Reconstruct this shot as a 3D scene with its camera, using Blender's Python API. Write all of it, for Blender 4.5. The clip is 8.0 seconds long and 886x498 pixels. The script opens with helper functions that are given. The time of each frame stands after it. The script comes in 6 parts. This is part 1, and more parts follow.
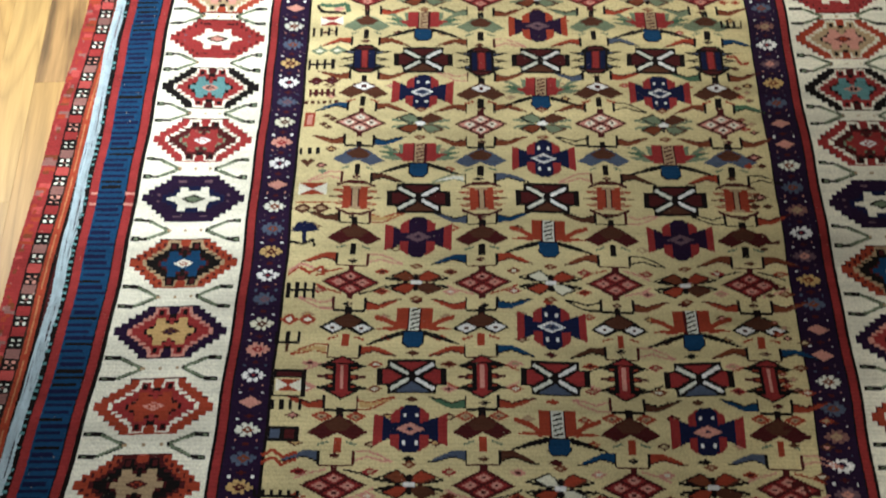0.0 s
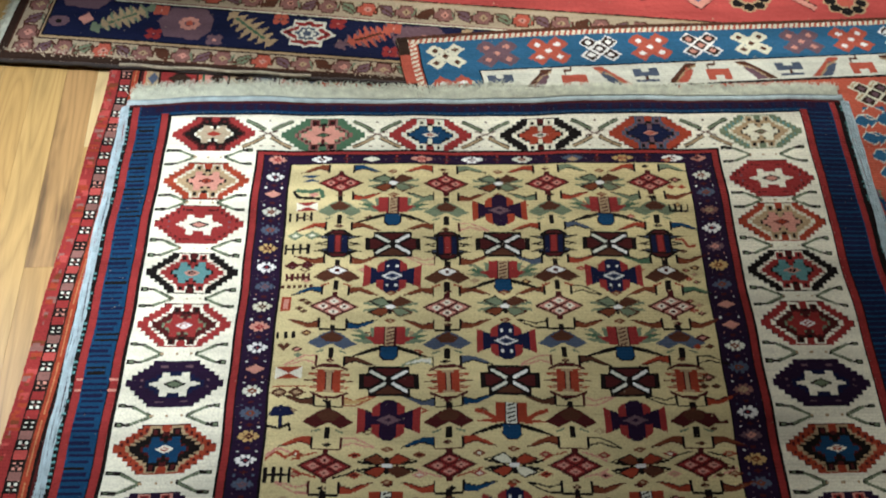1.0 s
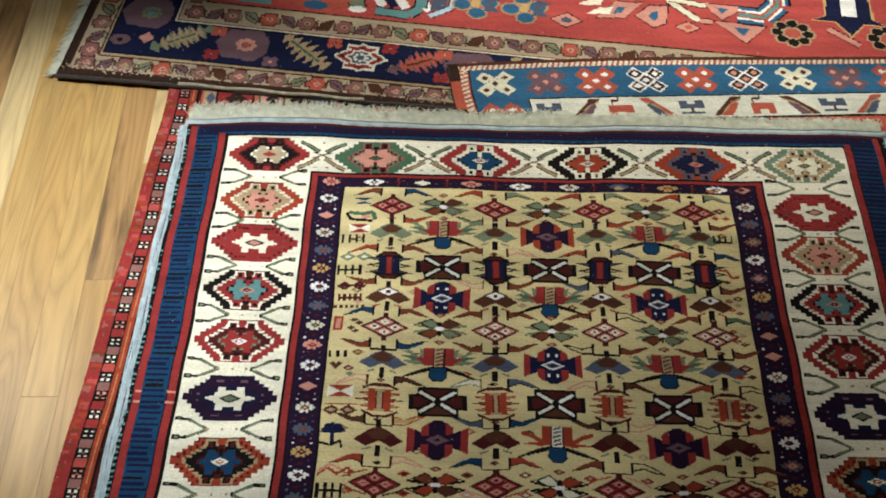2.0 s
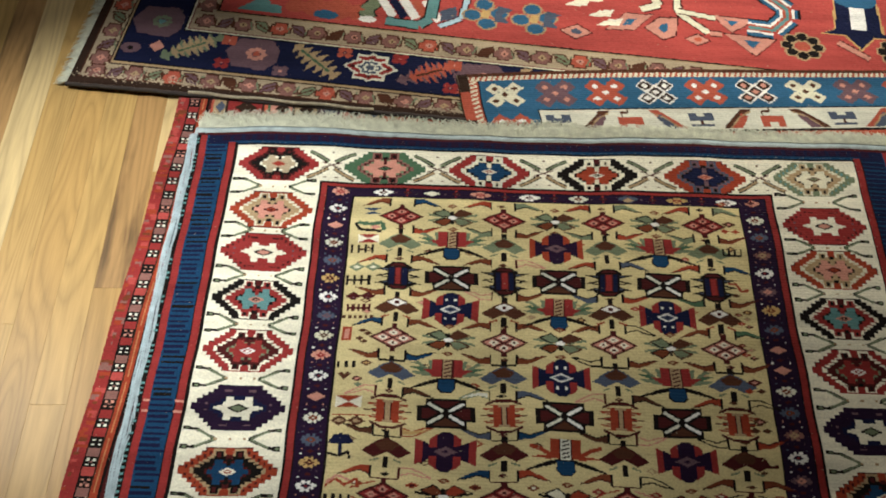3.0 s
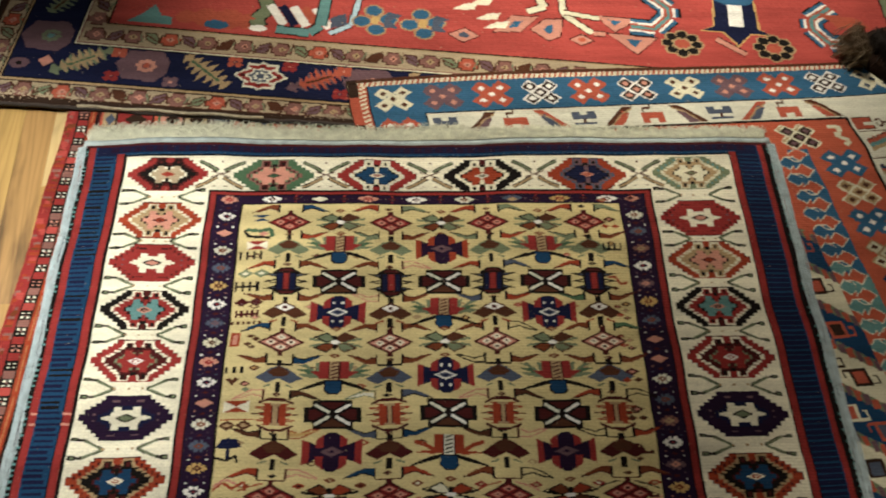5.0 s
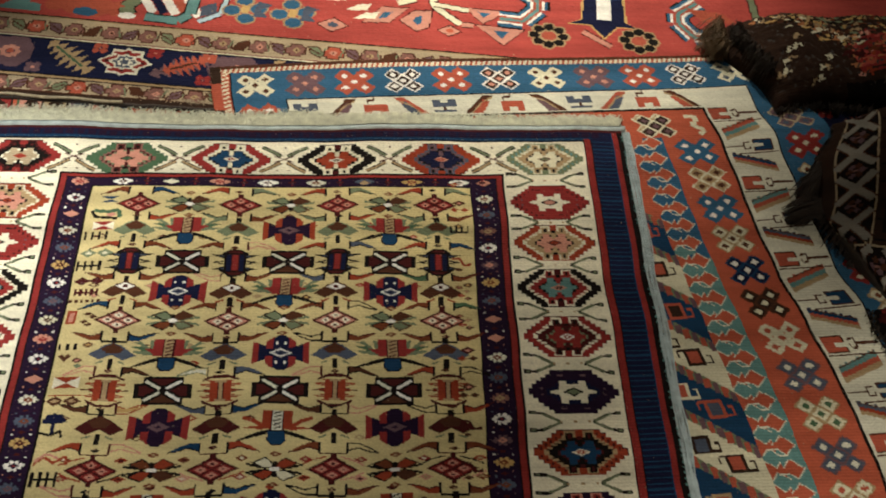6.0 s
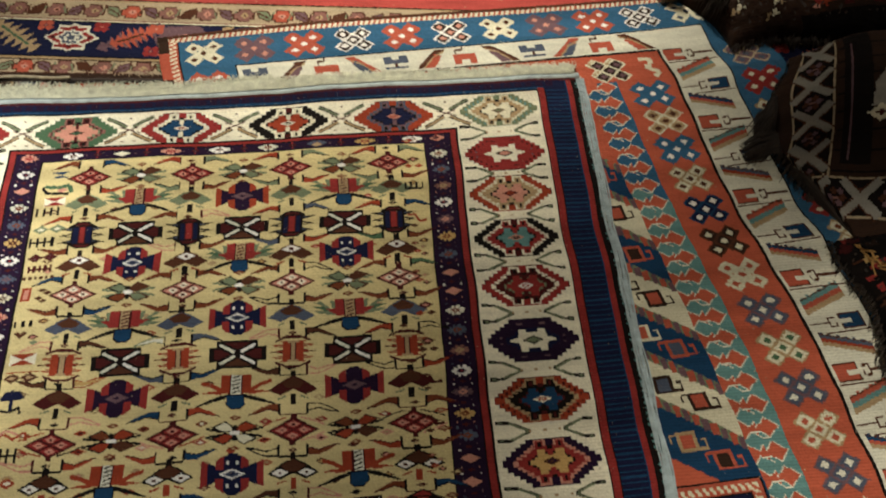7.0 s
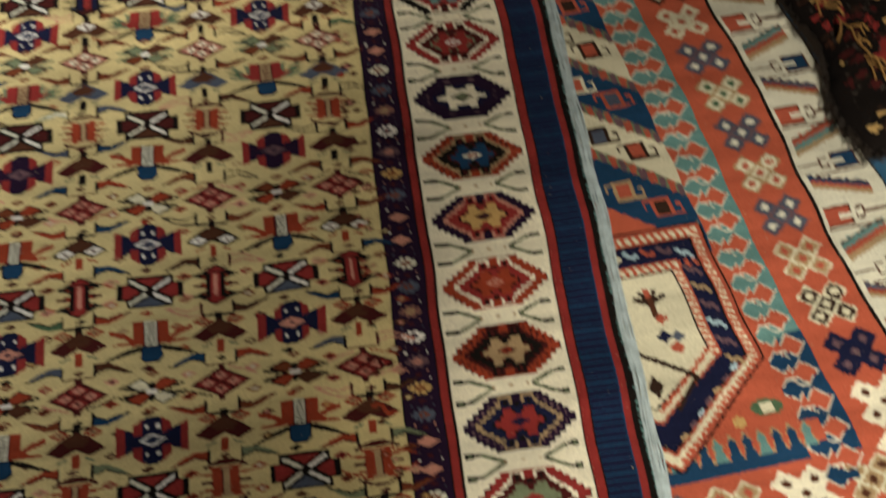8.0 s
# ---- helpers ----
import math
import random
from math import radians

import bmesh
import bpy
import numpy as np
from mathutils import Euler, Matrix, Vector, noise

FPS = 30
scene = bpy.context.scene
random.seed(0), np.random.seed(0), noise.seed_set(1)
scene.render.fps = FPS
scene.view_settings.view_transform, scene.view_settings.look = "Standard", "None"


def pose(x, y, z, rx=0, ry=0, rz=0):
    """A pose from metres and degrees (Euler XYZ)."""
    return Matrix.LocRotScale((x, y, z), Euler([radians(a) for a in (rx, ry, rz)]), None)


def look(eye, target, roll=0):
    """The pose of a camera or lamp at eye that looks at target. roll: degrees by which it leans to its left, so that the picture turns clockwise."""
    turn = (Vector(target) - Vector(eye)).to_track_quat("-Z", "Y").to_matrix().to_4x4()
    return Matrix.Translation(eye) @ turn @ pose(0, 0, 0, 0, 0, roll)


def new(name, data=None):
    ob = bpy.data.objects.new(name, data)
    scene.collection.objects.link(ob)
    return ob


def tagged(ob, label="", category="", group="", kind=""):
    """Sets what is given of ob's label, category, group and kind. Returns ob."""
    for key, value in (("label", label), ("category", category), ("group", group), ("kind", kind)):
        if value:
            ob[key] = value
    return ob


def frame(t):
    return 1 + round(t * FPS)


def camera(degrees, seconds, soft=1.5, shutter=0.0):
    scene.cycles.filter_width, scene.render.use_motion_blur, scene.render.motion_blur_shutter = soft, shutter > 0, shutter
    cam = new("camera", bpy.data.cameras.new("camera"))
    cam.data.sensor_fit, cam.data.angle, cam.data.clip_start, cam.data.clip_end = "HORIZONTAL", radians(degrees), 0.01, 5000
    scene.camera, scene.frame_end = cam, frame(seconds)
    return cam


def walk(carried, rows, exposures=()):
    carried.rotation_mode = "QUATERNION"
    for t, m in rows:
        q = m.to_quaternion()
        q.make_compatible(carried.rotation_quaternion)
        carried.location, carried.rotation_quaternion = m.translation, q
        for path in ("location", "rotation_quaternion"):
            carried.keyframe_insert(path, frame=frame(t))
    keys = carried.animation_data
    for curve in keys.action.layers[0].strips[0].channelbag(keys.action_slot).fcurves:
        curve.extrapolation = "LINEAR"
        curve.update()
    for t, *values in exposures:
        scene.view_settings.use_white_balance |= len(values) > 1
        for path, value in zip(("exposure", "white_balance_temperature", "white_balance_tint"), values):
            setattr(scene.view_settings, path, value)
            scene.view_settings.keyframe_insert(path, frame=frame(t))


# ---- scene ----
import collections

cam = camera(48.3, 8.0, soft=1.8, shutter=0.4)
PATH = [
    (0, (0.488, -1.33, 1.316), (0.463, -0.397, -0.453), -0.8),
    (0.2, (0.488, -1.315, 1.346), (0.463, -0.560, -0.065), -0.8),
    (0.5, (0.49, -1.291, 1.392), (0.456, -0.323, -0.358), -1.3),
    (0.7, (0.493, -1.275, 1.425), (0.493, -0.462, 0.047), -0.3),
    (1, (0.496, -1.254, 1.473), (0.524, -0.159, -0.201), 1.3),
    (1.2, (0.495, -1.244, 1.500), (0.498, -0.368, 0.162), 1.3),
    (1.5, (0.48, -1.238, 1.52), (0.472, -0.174, -0.174), 1.4),
    (1.7, (0.454, -1.26, 1.52), (0.451, -0.146, -0.142), 1.5),
    (2.8, (0.427, -1.254, 1.524), (0.409, -0.364, 0.195), 1.2),
    (3, (0.427, -1.253, 1.524), (0.413, -0.128, -0.13), 1.6),
    (3.2, (0.428, -1.252, 1.523), (0.433, -0.360, 0.194), 2.0),
    (3.4, (0.430, -1.251, 1.520), (0.445, -0.349, 0.199), 2.5),
    (3.5, (0.431, -1.251, 1.52), (0.449, -0.135, -0.139), 2.6),
    (4, (0.442, -1.264, 1.525), (0.457, -0.14, -0.129), 2.1),
    (4.2, (0.452, -1.267, 1.531), (0.477, -0.363, 0.211), 2.1),
    (5.3, (0.614, -1.274, 1.567), (0.735, -0.152, -0.083), 5.5),
    (5.5, (0.669, -1.286, 1.55), (0.811, -0.152, -0.092), 6.8),
    (6, (0.794, -1.343, 1.545), (0.924, -0.188, -0.082), 5.7),
    (6.5, (0.836, -1.355, 1.54), (0.959, -0.211, -0.096), 4.2),
    (7, (0.879, -1.368, 1.519), (1.005, -0.257, -0.14), 2.4),
    (7.2, (0.889, -1.384, 1.500), (0.990, -0.508, 0.165), 3.0),
    (7.5, (0.901, -1.415, 1.46), (1.029, -0.383, -0.248), 2.5),
    (7.7, (0.915, -1.435, 1.426), (1.014, -0.665, 0.027), 2.0),
    (8, (0.942, -1.464, 1.368), (1.108, -0.618, -0.436), 3.7),
]
walk(cam, [(t, look(eye, target, roll)) for t, eye, target, roll in PATH],
     exposures=((0.0, 0.46, 5650, 10), (0.5, 0.29, 5650, 10), (1.0, 0.14, 5550, 10), (1.5, 0.05, 5700, 10), (3.0, -0.05, 6100, 10), (4.0, -0.02, 6250, 10),
                (5.5, 0.0, 6700, 10), (6.5, 0.05, 6650, 10), (7.0, 0.17, 6600, 10), (7.5, 0.29, 6650, 10), (8.0, 0.33, 6700, 10)))

# ---- light: ceiling spots of a rug room in the evening, inferred and added ----
world = bpy.data.worlds.new("room_air")
scene.world = world
world.use_nodes = True
world.node_tree.nodes["Background"].inputs[0].default_value = (1.0, 0.8, 0.6, 1)
world.node_tree.nodes["Background"].inputs[1].default_value = 0.006
scene.view_settings.exposure = 0.0


def spot(eye, target, watts, cone, blend, size, colour):
    d = bpy.data.lights.new("spot", "SPOT")
    d.energy, d.spot_size, d.spot_blend, d.shadow_soft_size, d.color = watts, radians(cone), blend, size, colour
    ob = new("unseen_spot", d)
    ob.matrix_world = look(eye, target)
    return tagged(ob, "ceiling spot out of view, inferred or added as fill", "bulb", kind="structure")


WARM, NEUTRAL = (1.0, 0.93, 0.82), (1.0, 0.98, 0.94)
# all out of view; the first four are inferred from pools of light
SPOTS = [((-1.52, 0.33, 2.62), (-0.22, -0.21, 0), 605, 24.5, 1.0, 0.05, NEUTRAL), ((0.88, 2.36, 2.62), (0.90, 0.76, 0), 895, 38, 1.0, 0.05, WARM),
         ((0.18, -0.09, 2.62), (0.17, -0.59, 0), 153, 40, 1.0, 0.08, NEUTRAL), ((1.77, -2.80, 2.62), (1.76, -1.42, 0), 446, 41, 1.0, 0.06, WARM),
         # unseen fill added to brighten the heaped bags and the back-left floor
         ((2.02, 0.62, 2.62), (1.98, 0.27, 0), 62, 23, 1.0, 0.06, WARM), ((-0.95, 1.25, 2.62), (-0.52, 0.55, 0), 52, 34, 1.0, 0.06, NEUTRAL)]
for eye, target, watts, cone, blend, size, colour in SPOTS:
    spot(eye, target, watts, cone, blend, size, colour)


# ---- materials ----
def nodes_of(name):
    m = bpy.data.materials.new(name)
    m.use_nodes = True
    t = m.node_tree
    return m, t, t.nodes["Principled BSDF"], t.links


def node(t, kind, **values):
    n = t.nodes.new(kind)
    for k, v in values.items():
        n.inputs[k].default_value = v
    return n


def mixer(t, blend, fac, a, b):
    n = t.nodes.new("ShaderNodeMix")
    n.data_type, n.blend_type = "RGBA", blend
    n.inputs[0].default_value = fac
    for slot, v in ((6, a), (7, b)):
        if isinstance(v, tuple):
            n.inputs[slot].default_value = v
        else:
            t.links.new(v, n.inputs[slot])
    return n.outputs[2]


def ramp(t, source, stops):
    n = t.nodes.new("ShaderNodeValToRGB")
    e = n.color_ramp.elements
    while len(e) < len(stops):
        e.new(0.5)
    for el, (at, v) in zip(e, stops):
        el.position, el.color = at, (v, v, v, 1) if not isinstance(v, tuple) else (*v, 1)
    t.links.new(source, n.inputs[0])
    return n.outputs[0]


def wool(name, rgb, sheen=0.02, fine=900.0, depth=0.35):
    """Hand-spun dyed wool: bands of uneven dye, knot grain, rows of weft."""
    m, t, p, links = nodes_of(name)
    co = t.nodes.new("ShaderNodeTexCoord").outputs["Object"]
    stretch = node(t, "ShaderNodeMapping", Scale=(2.5, 22.0, 1.0))
    links.new(co, stretch.inputs[0])
    bands = node(t, "ShaderNodeTexNoise", Scale=1.0, Detail=3.0, Roughness=0.6)
    links.new(stretch.outputs[0], bands.inputs["Vector"])
    grain = node(t, "ShaderNodeTexNoise", Scale=fine * 0.45, Detail=3.0, Roughness=0.7)
    links.new(co, grain.inputs["Vector"])
    blotch = node(t, "ShaderNodeTexNoise", Scale=9.0, Detail=4.0)
    links.new(co, blotch.inputs["Vector"])
    c = mixer(t, "MULTIPLY", 1.0, (*rgb, 1), ramp(t, bands.outputs["Fac"], [(0.3, 0.76), (0.7, 1.18)]))
    c = mixer(t, "MULTIPLY", 1.0, c, ramp(t, grain.outputs["Fac"], [(0.32, 0.76), (0.68, 1.18)]))
    c = mixer(t, "MULTIPLY", 1.0, c, ramp(t, blotch.outputs["Fac"], [(0.3, 0.88), (0.7, 1.08)]))
    links.new(c, p.inputs["Base Color"])
    p.inputs["Roughness"].default_value = 0.92
    p.inputs["Specular IOR Level"].default_value = 0.06
    p.inputs["Sheen Weight"].default_value = sheen
    p.inputs["Sheen Roughness"].default_value = 0.5
    rows = node(t, "ShaderNodeTexWave", Scale=55.0, Distortion=1.2, Detail=2.0)
    rows.bands_direction = "Y"
    links.new(co, rows.inputs["Vector"])
    both = t.nodes.new("ShaderNodeMath")
    both.operation = "ADD"
    links.new(rows.outputs["Fac"], both.inputs[0])
    links.new(grain.outputs["Fac"], both.inputs[1])
    b = node(t, "ShaderNodeBump", Strength=depth, Distance=0.0012)
    links.new(both.outputs[0], b.inputs["Height"])
    links.new(b.outputs[0], p.inputs["Normal"])
    return m


DYES = collections.OrderedDict(
    camel=(0.555, 0.462, 0.220), ivory=(0.71, 0.672, 0.50), red=(0.225, 0.027, 0.023), rust=(0.26, 0.042, 0.018), maroon=(0.055, 0.010, 0.009),
    aubergine=(0.016, 0.007, 0.021), navy=(0.008, 0.010, 0.032), blue=(0.010, 0.040, 0.088), sky=(0.36, 0.50, 0.54), green=(0.060, 0.115, 0.060),
    black=(0.008, 0.006, 0.005), pink=(0.49, 0.225, 0.160), gold=(0.46, 0.300, 0.110), teal=(0.105, 0.225, 0.210), slate=(0.065, 0.080, 0.110),
    brown=(0.070, 0.026, 0.013), white=(0.72, 0.70, 0.62), madder=(0.41, 0.092, 0.048), azure=(0.030, 0.098, 0.170), tan=(0.34, 0.240, 0.125),
    cream=(0.60, 0.57, 0.40), sage=(0.145, 0.175, 0.100), walnut=(0.030, 0.016, 0.010), mauve=(0.125, 0.072, 0.080), brick=(0.36, 0.080, 0.045), bone=(0.60, 0.59, 0.46), crimson=(0.355, 0.060, 0.047), rose=(0.20, 0.095, 0.075), dust=(0.35, 0.28, 0.175), russet=(0.145, 0.040, 0.016), apricot=(0.36, 0.150, 0.060), ash=(0.25, 0.24, 0.20))
DYE = {n: k for k, n in enumerate(DYES)}
WOOLS = [wool("wool_" + n, c) for n, c in DYES.items()]


def plain(name, rgb, rough=0.85, noise_scale=6.0, bump=0.2, spread=0.12):
    m, t, p, links = nodes_of(name)
    co = t.nodes.new("ShaderNodeTexCoord").outputs["Object"]
    n1 = node(t, "ShaderNodeTexNoise", Scale=noise_scale, Detail=6.0)
    n2 = node(t, "ShaderNodeTexNoise", Scale=noise_scale * 30, Detail=4.0)
    for n in (n1, n2):
        links.new(co, n.inputs["Vector"])
    c = mixer(t, "MULTIPLY", 1.0, (*rgb, 1), ramp(t, n1.outputs["Fac"], [(0.3, 1 - spread), (0.7, 1 + spread)]))
    c = mixer(t, "MULTIPLY", 1.0, c, ramp(t, n2.outputs["Fac"], [(0.3, 1 - spread), (0.7, 1 + spread)]))
    links.new(c, p.inputs["Base Color"])
    p.inputs["Roughness"].default_value = rough
    b = node(t, "ShaderNodeBump", Strength=bump, Distance=0.002)
    links.new(n2.outputs["Fac"], b.inputs["Height"])
    links.new(b.outputs[0], p.inputs["Normal"])
    return m


def oak(name, tones, streaks=0.80):
    """Satin-varnished oak: each strip has its own tone, cathedral grain and pores along its length."""
    m, t, p, links = nodes_of(name)
    co = t.nodes.new("ShaderNodeTexCoord").outputs["Object"]
    info = t.nodes.new("ShaderNodeObjectInfo").outputs["Random"]
    shift = t.nodes.new("ShaderNodeVectorMath")
    shift.operation = "MULTIPLY_ADD"
    links.new(info, shift.inputs[0])
    shift.inputs[1].default_value = (7.0, 31.0, 3.0)
    links.new(co, shift.inputs[2])
    long_ = node(t, "ShaderNodeMapping", Scale=(17.0, 1.5, 1.0))
    links.new(shift.outputs[0], long_.inputs[0])
    rise = node(t, "ShaderNodeTexNoise", Scale=1.0, Detail=1.0, Roughness=0.35)
    links.new(long_.outputs[0], rise.inputs["Vector"])
    many = t.nodes.new("ShaderNodeMath")
    many.operation = "MULTIPLY"
    many.inputs[1].default_value = 13.0
    links.new(rise.outputs["Fac"], many.inputs[0])
    rings = t.nodes.new("ShaderNodeMath")
    rings.operation = "PINGPONG"
    rings.inputs[1].default_value = 0.5
    links.new(many.outputs[0], rings.inputs[0])
    broad = node(t, "ShaderNodeMapping", Scale=(22.0, 2.6, 1.0))
    links.new(shift.outputs[0], broad.inputs[0])
    streak = node(t, "ShaderNodeTexNoise", Scale=1.0, Detail=4.0, Roughness=0.6)
    links.new(broad.outputs[0], streak.inputs["Vector"])
    pores = node(t, "ShaderNodeMapping", Scale=(420.0, 14.0, 1.0))
    links.new(shift.outputs[0], pores.inputs[0])
    fine = node(t, "ShaderNodeTexNoise", Scale=1.0, Detail=4.0, Roughness=0.6)
    links.new(pores.outputs[0], fine.inputs["Vector"])
    tone = ramp(t, info, [(k / (len(tones) - 1), c) for k, c in enumerate(tones)])
    c = mixer(t, "MULTIPLY", 1.0, tone, ramp(t, rings.outputs[0], [(0.0, 0.80), (0.16, 0.93), (0.5, 1.04)]))
    c = mixer(t, "MULTIPLY", 1.0, c, ramp(t, streak.outputs["Fac"], [(0.30, streaks), (0.48, 0.97), (0.75, 1.04)]))
    c = mixer(t, "MULTIPLY", 1.0, c, ramp(t, fine.outputs["Fac"], [(0.3, 0.90), (0.65, 1.06)]))
    links.new(c, p.inputs["Base Color"])
    p.inputs["Roughness"].default_value = 0.40
    p.inputs["Specular IOR Level"].default_value = 0.16
    b = node(t, "ShaderNodeBump", Strength=0.12, Distance=0.0006)
    links.new(fine.outputs["Fac"], b.inputs["Height"])
    links.new(b.outputs[0], p.inputs["Normal"])
    return m


OAK = oak("oak_varnished", [(0.44, 0.285, 0.090), (0.37, 0.220, 0.064), (0.42, 0.265, 0.082), (0.355, 0.205, 0.057), (0.46, 0.305, 0.098)])
OAK_PALE = oak("oak_sapwood", [(0.55, 0.415, 0.190), (0.51, 0.370, 0.158), (0.57, 0.435, 0.205)])
OAK_BROWN = oak("oak_heartwood", [(0.37, 0.216, 0.075), (0.34, 0.196, 0.066), (0.39, 0.230, 0.082)], 0.34)
PLASTER = plain("plaster_warm_white", (0.45, 0.40, 0.33), 0.9, 3.0, 0.25, 0.05)
GAP = plain("floor_gap_dark", (0.14, 0.075, 0.030), 0.9)
JUTE = plain("rug_back_cotton", (0.34, 0.27, 0.17), 0.95, 20.0, 0.5, 0.2)
COTTON = plain("fringe_cotton", (0.55, 0.555, 0.41), 0.9, 60.0, 0.5, 0.2)
END_WEAVE = plain("end_weave_grey_blue", (0.33, 0.39, 0.37), 0.95, 50.0, 0.6, 0.25)
CORD = plain("cord_wool_beige", (0.40, 0.34, 0.22), 0.95, 90.0, 0.6, 0.3)
COTTON_BLUE = plain("selvedge_pale_blue", (0.42, 0.51, 0.51), 0.9, 60.0, 0.5, 0.2)
GOAT_HAIR = plain("goat_hair_brown", (0.026, 0.017, 0.010), 0.8, 40.0, 0.5, 0.35)


# ---- builders ----
def part(name, bm, material, parent, label="", smooth=False):
    me = bpy.data.meshes.new(name)
    bm.to_mesh(me)
    bm.free()
    me.materials.append(material)
    if smooth:
        for p in me.polygons:
            p.use_smooth = True
    ob = new(name, me)
    ob.parent = parent
    return tagged(ob, label) if label else ob


def box(bm, x0, y0, z0, x1, y1, z1):
    vs = [bm.verts.new(p) for p in ((x0, y0, z0), (x1, y0, z0), (x1, y1, z0), (x0, y1, z0), (x0, y0, z1), (x1, y0, z1), (x1, y1, z1), (x0, y1, z1))]
    for q in ((0, 3, 2, 1), (4, 5, 6, 7), (0, 1, 5, 4), (1, 2, 6, 5), (2, 3, 7, 6), (3, 0, 4, 7)):
        bm.faces.new([vs[k] for k in q])


def quads(name, co, faces, mats, parent, label="", index=None, smooth=True):
    """One mesh of quads from arrays."""
    me = bpy.data.meshes.new(name)
    me.vertices.add(len(co))
    me.vertices.foreach_set("co", np.asarray(co, np.float32).ravel())
    me.loops.add(faces.size)
    me.loops.foreach_set("vertex_index", faces.astype(np.int32).ravel())
    me.polygons.add(len(faces))
    me.polygons.foreach_set("loop_start", np.arange(0, faces.size, 4, dtype=np.int32))
    for m in mats:
        me.materials.append(m)
    if index is not None:
        me.polygons.foreach_set("material_index", index.astype(np.int32))
    me.polygons.foreach_set("use_smooth", np.full(len(faces), smooth))
    me.update(calc_edges=True)
    me.validate()
    ob = new(name, me)
    ob.parent = parent
    return tagged(ob, label) if label else ob


class Cloth:
    """A knotted pile: a grid of knots, each of one dye, on which motifs are tied. u runs across, v along the rug, in metres."""

    def __init__(self, u0, v0, u1, v1, knot, ground):
        self.u0, self.v0, self.knot = u0, v0, knot
        self.nu, self.nv = round((u1 - u0) / knot), round((v1 - v0) / knot)
        self.a = np.full((self.nv, self.nu), DYE[ground], np.int32)
        self.u = u0 + (np.arange(self.nu) + 0.5) * knot
        self.v = v0 + (np.arange(self.nv) + 0.5) * knot

    def span(self, u0, v0, u1, v1):
        k = self.knot
        i0, i1 = max(0, int((u0 - self.u0) / k) - 1), min(self.nu, int((u1 - self.u0) / k) + 2)
        j0, j1 = max(0, int((v0 - self.v0) / k) - 1), min(self.nv, int((v1 - self.v0) / k) + 2)
        return i0, i1, j0, j1

    def rect(self, u0, v0, u1, v1, dye):
        self.poly(((u0, v0), (u1, v0), (u1, v1), (u0, v1)), dye)

    def poly(self, pts, dye):
        us, vs = [p[0] for p in pts], [p[1] for p in pts]
        i0, i1, j0, j1 = self.span(min(us), min(vs), max(us), max(vs))
        if i0 >= i1 or j0 >= j1:
            return
        uu, vv = np.meshgrid(self.u[i0:i1], self.v[j0:j1])
        inside = np.zeros(uu.shape, bool)
        for (ua, va), (ub, vb) in zip(pts, pts[1:] + pts[:1] if isinstance(pts, list) else pts[1:] + (pts[0],)):
            if va == vb:
                continue
            inside ^= ((va > vv) != (vb > vv)) & (uu < (ub - ua) * (vv - va) / (vb - va) + ua)
        self.a[j0:j1, i0:i1][inside] = DYE[dye]

    def line(self, pts, width, dye):
        for (ua, va), (ub, vb) in zip(pts, pts[1:]):
            n = math.hypot(ub - ua, vb - va) or 1
            nx, ny = -(vb - va) / n * width / 2, (ub - ua) / n * width / 2
            self.poly(((ua + nx, va + ny), (ub + nx, vb + ny), (ub - nx, vb - ny), (ua - nx, va - ny)), dye)

    def rhomb(self, u, v, ru, rv, dye):
        self.poly(((u - ru, v), (u, v - rv), (u + ru, v), (u, v + rv)), dye)

    def disc(self, u, v, ru, rv, dye):
        self.poly(tuple((u + ru * math.cos(k * math.pi / 5), v + rv * math.sin(k * math.pi / 5)) for k in range(10)), dye)

    def shape(self, u, v, pts, dye, su=1.0, sv=1.0, mirror=False):
        self.poly(tuple((u + p * su, v + q * sv) for p, q in pts), dye)
        if mirror:
            self.poly(tuple((u - p * su, v + q * sv) for p, q in pts), dye)

    def weave(self, name, area, place, parent, label="", rough=0.0005, step=1):
        """Mesh of the knots inside area (u0, v0, u1, v1, and maybe a hole of the same form)."""
        uu, vv = np.meshgrid(self.u, self.v)
        keep = (uu > area[0]) & (vv > area[1]) & (uu < area[2]) & (vv < area[3])
        if len(area) > 4:
            keep &= ~((uu > area[4]) & (vv > area[5]) & (uu < area[6]) & (vv < area[7]))
        jj, ii = np.nonzero(keep)
        w = self.nu + 1
        corner = np.stack([(jj + 1) * w + ii, (jj + 1) * w + ii + 1, jj * w + ii + 1, jj * w + ii], 1)
        used, faces = np.unique(corner, return_inverse=True)
        gu, gv = self.u0 + (used % w) * self.knot, self.v0 + (used // w) * self.knot
        rng = np.random.default_rng(len(used))
        x, y, z = place(gu, gv)
        n = len(used)
        x, y = x + rng.normal(0, self.knot * 0.10, n), y + rng.normal(0, self.knot * 0.10, n)
        co = np.stack([x, y, z + rng.normal(0, rough, n)], 1)
        return quads(name, co, faces.reshape(-1, 4), WOOLS, parent, label, self.a[jj, ii])


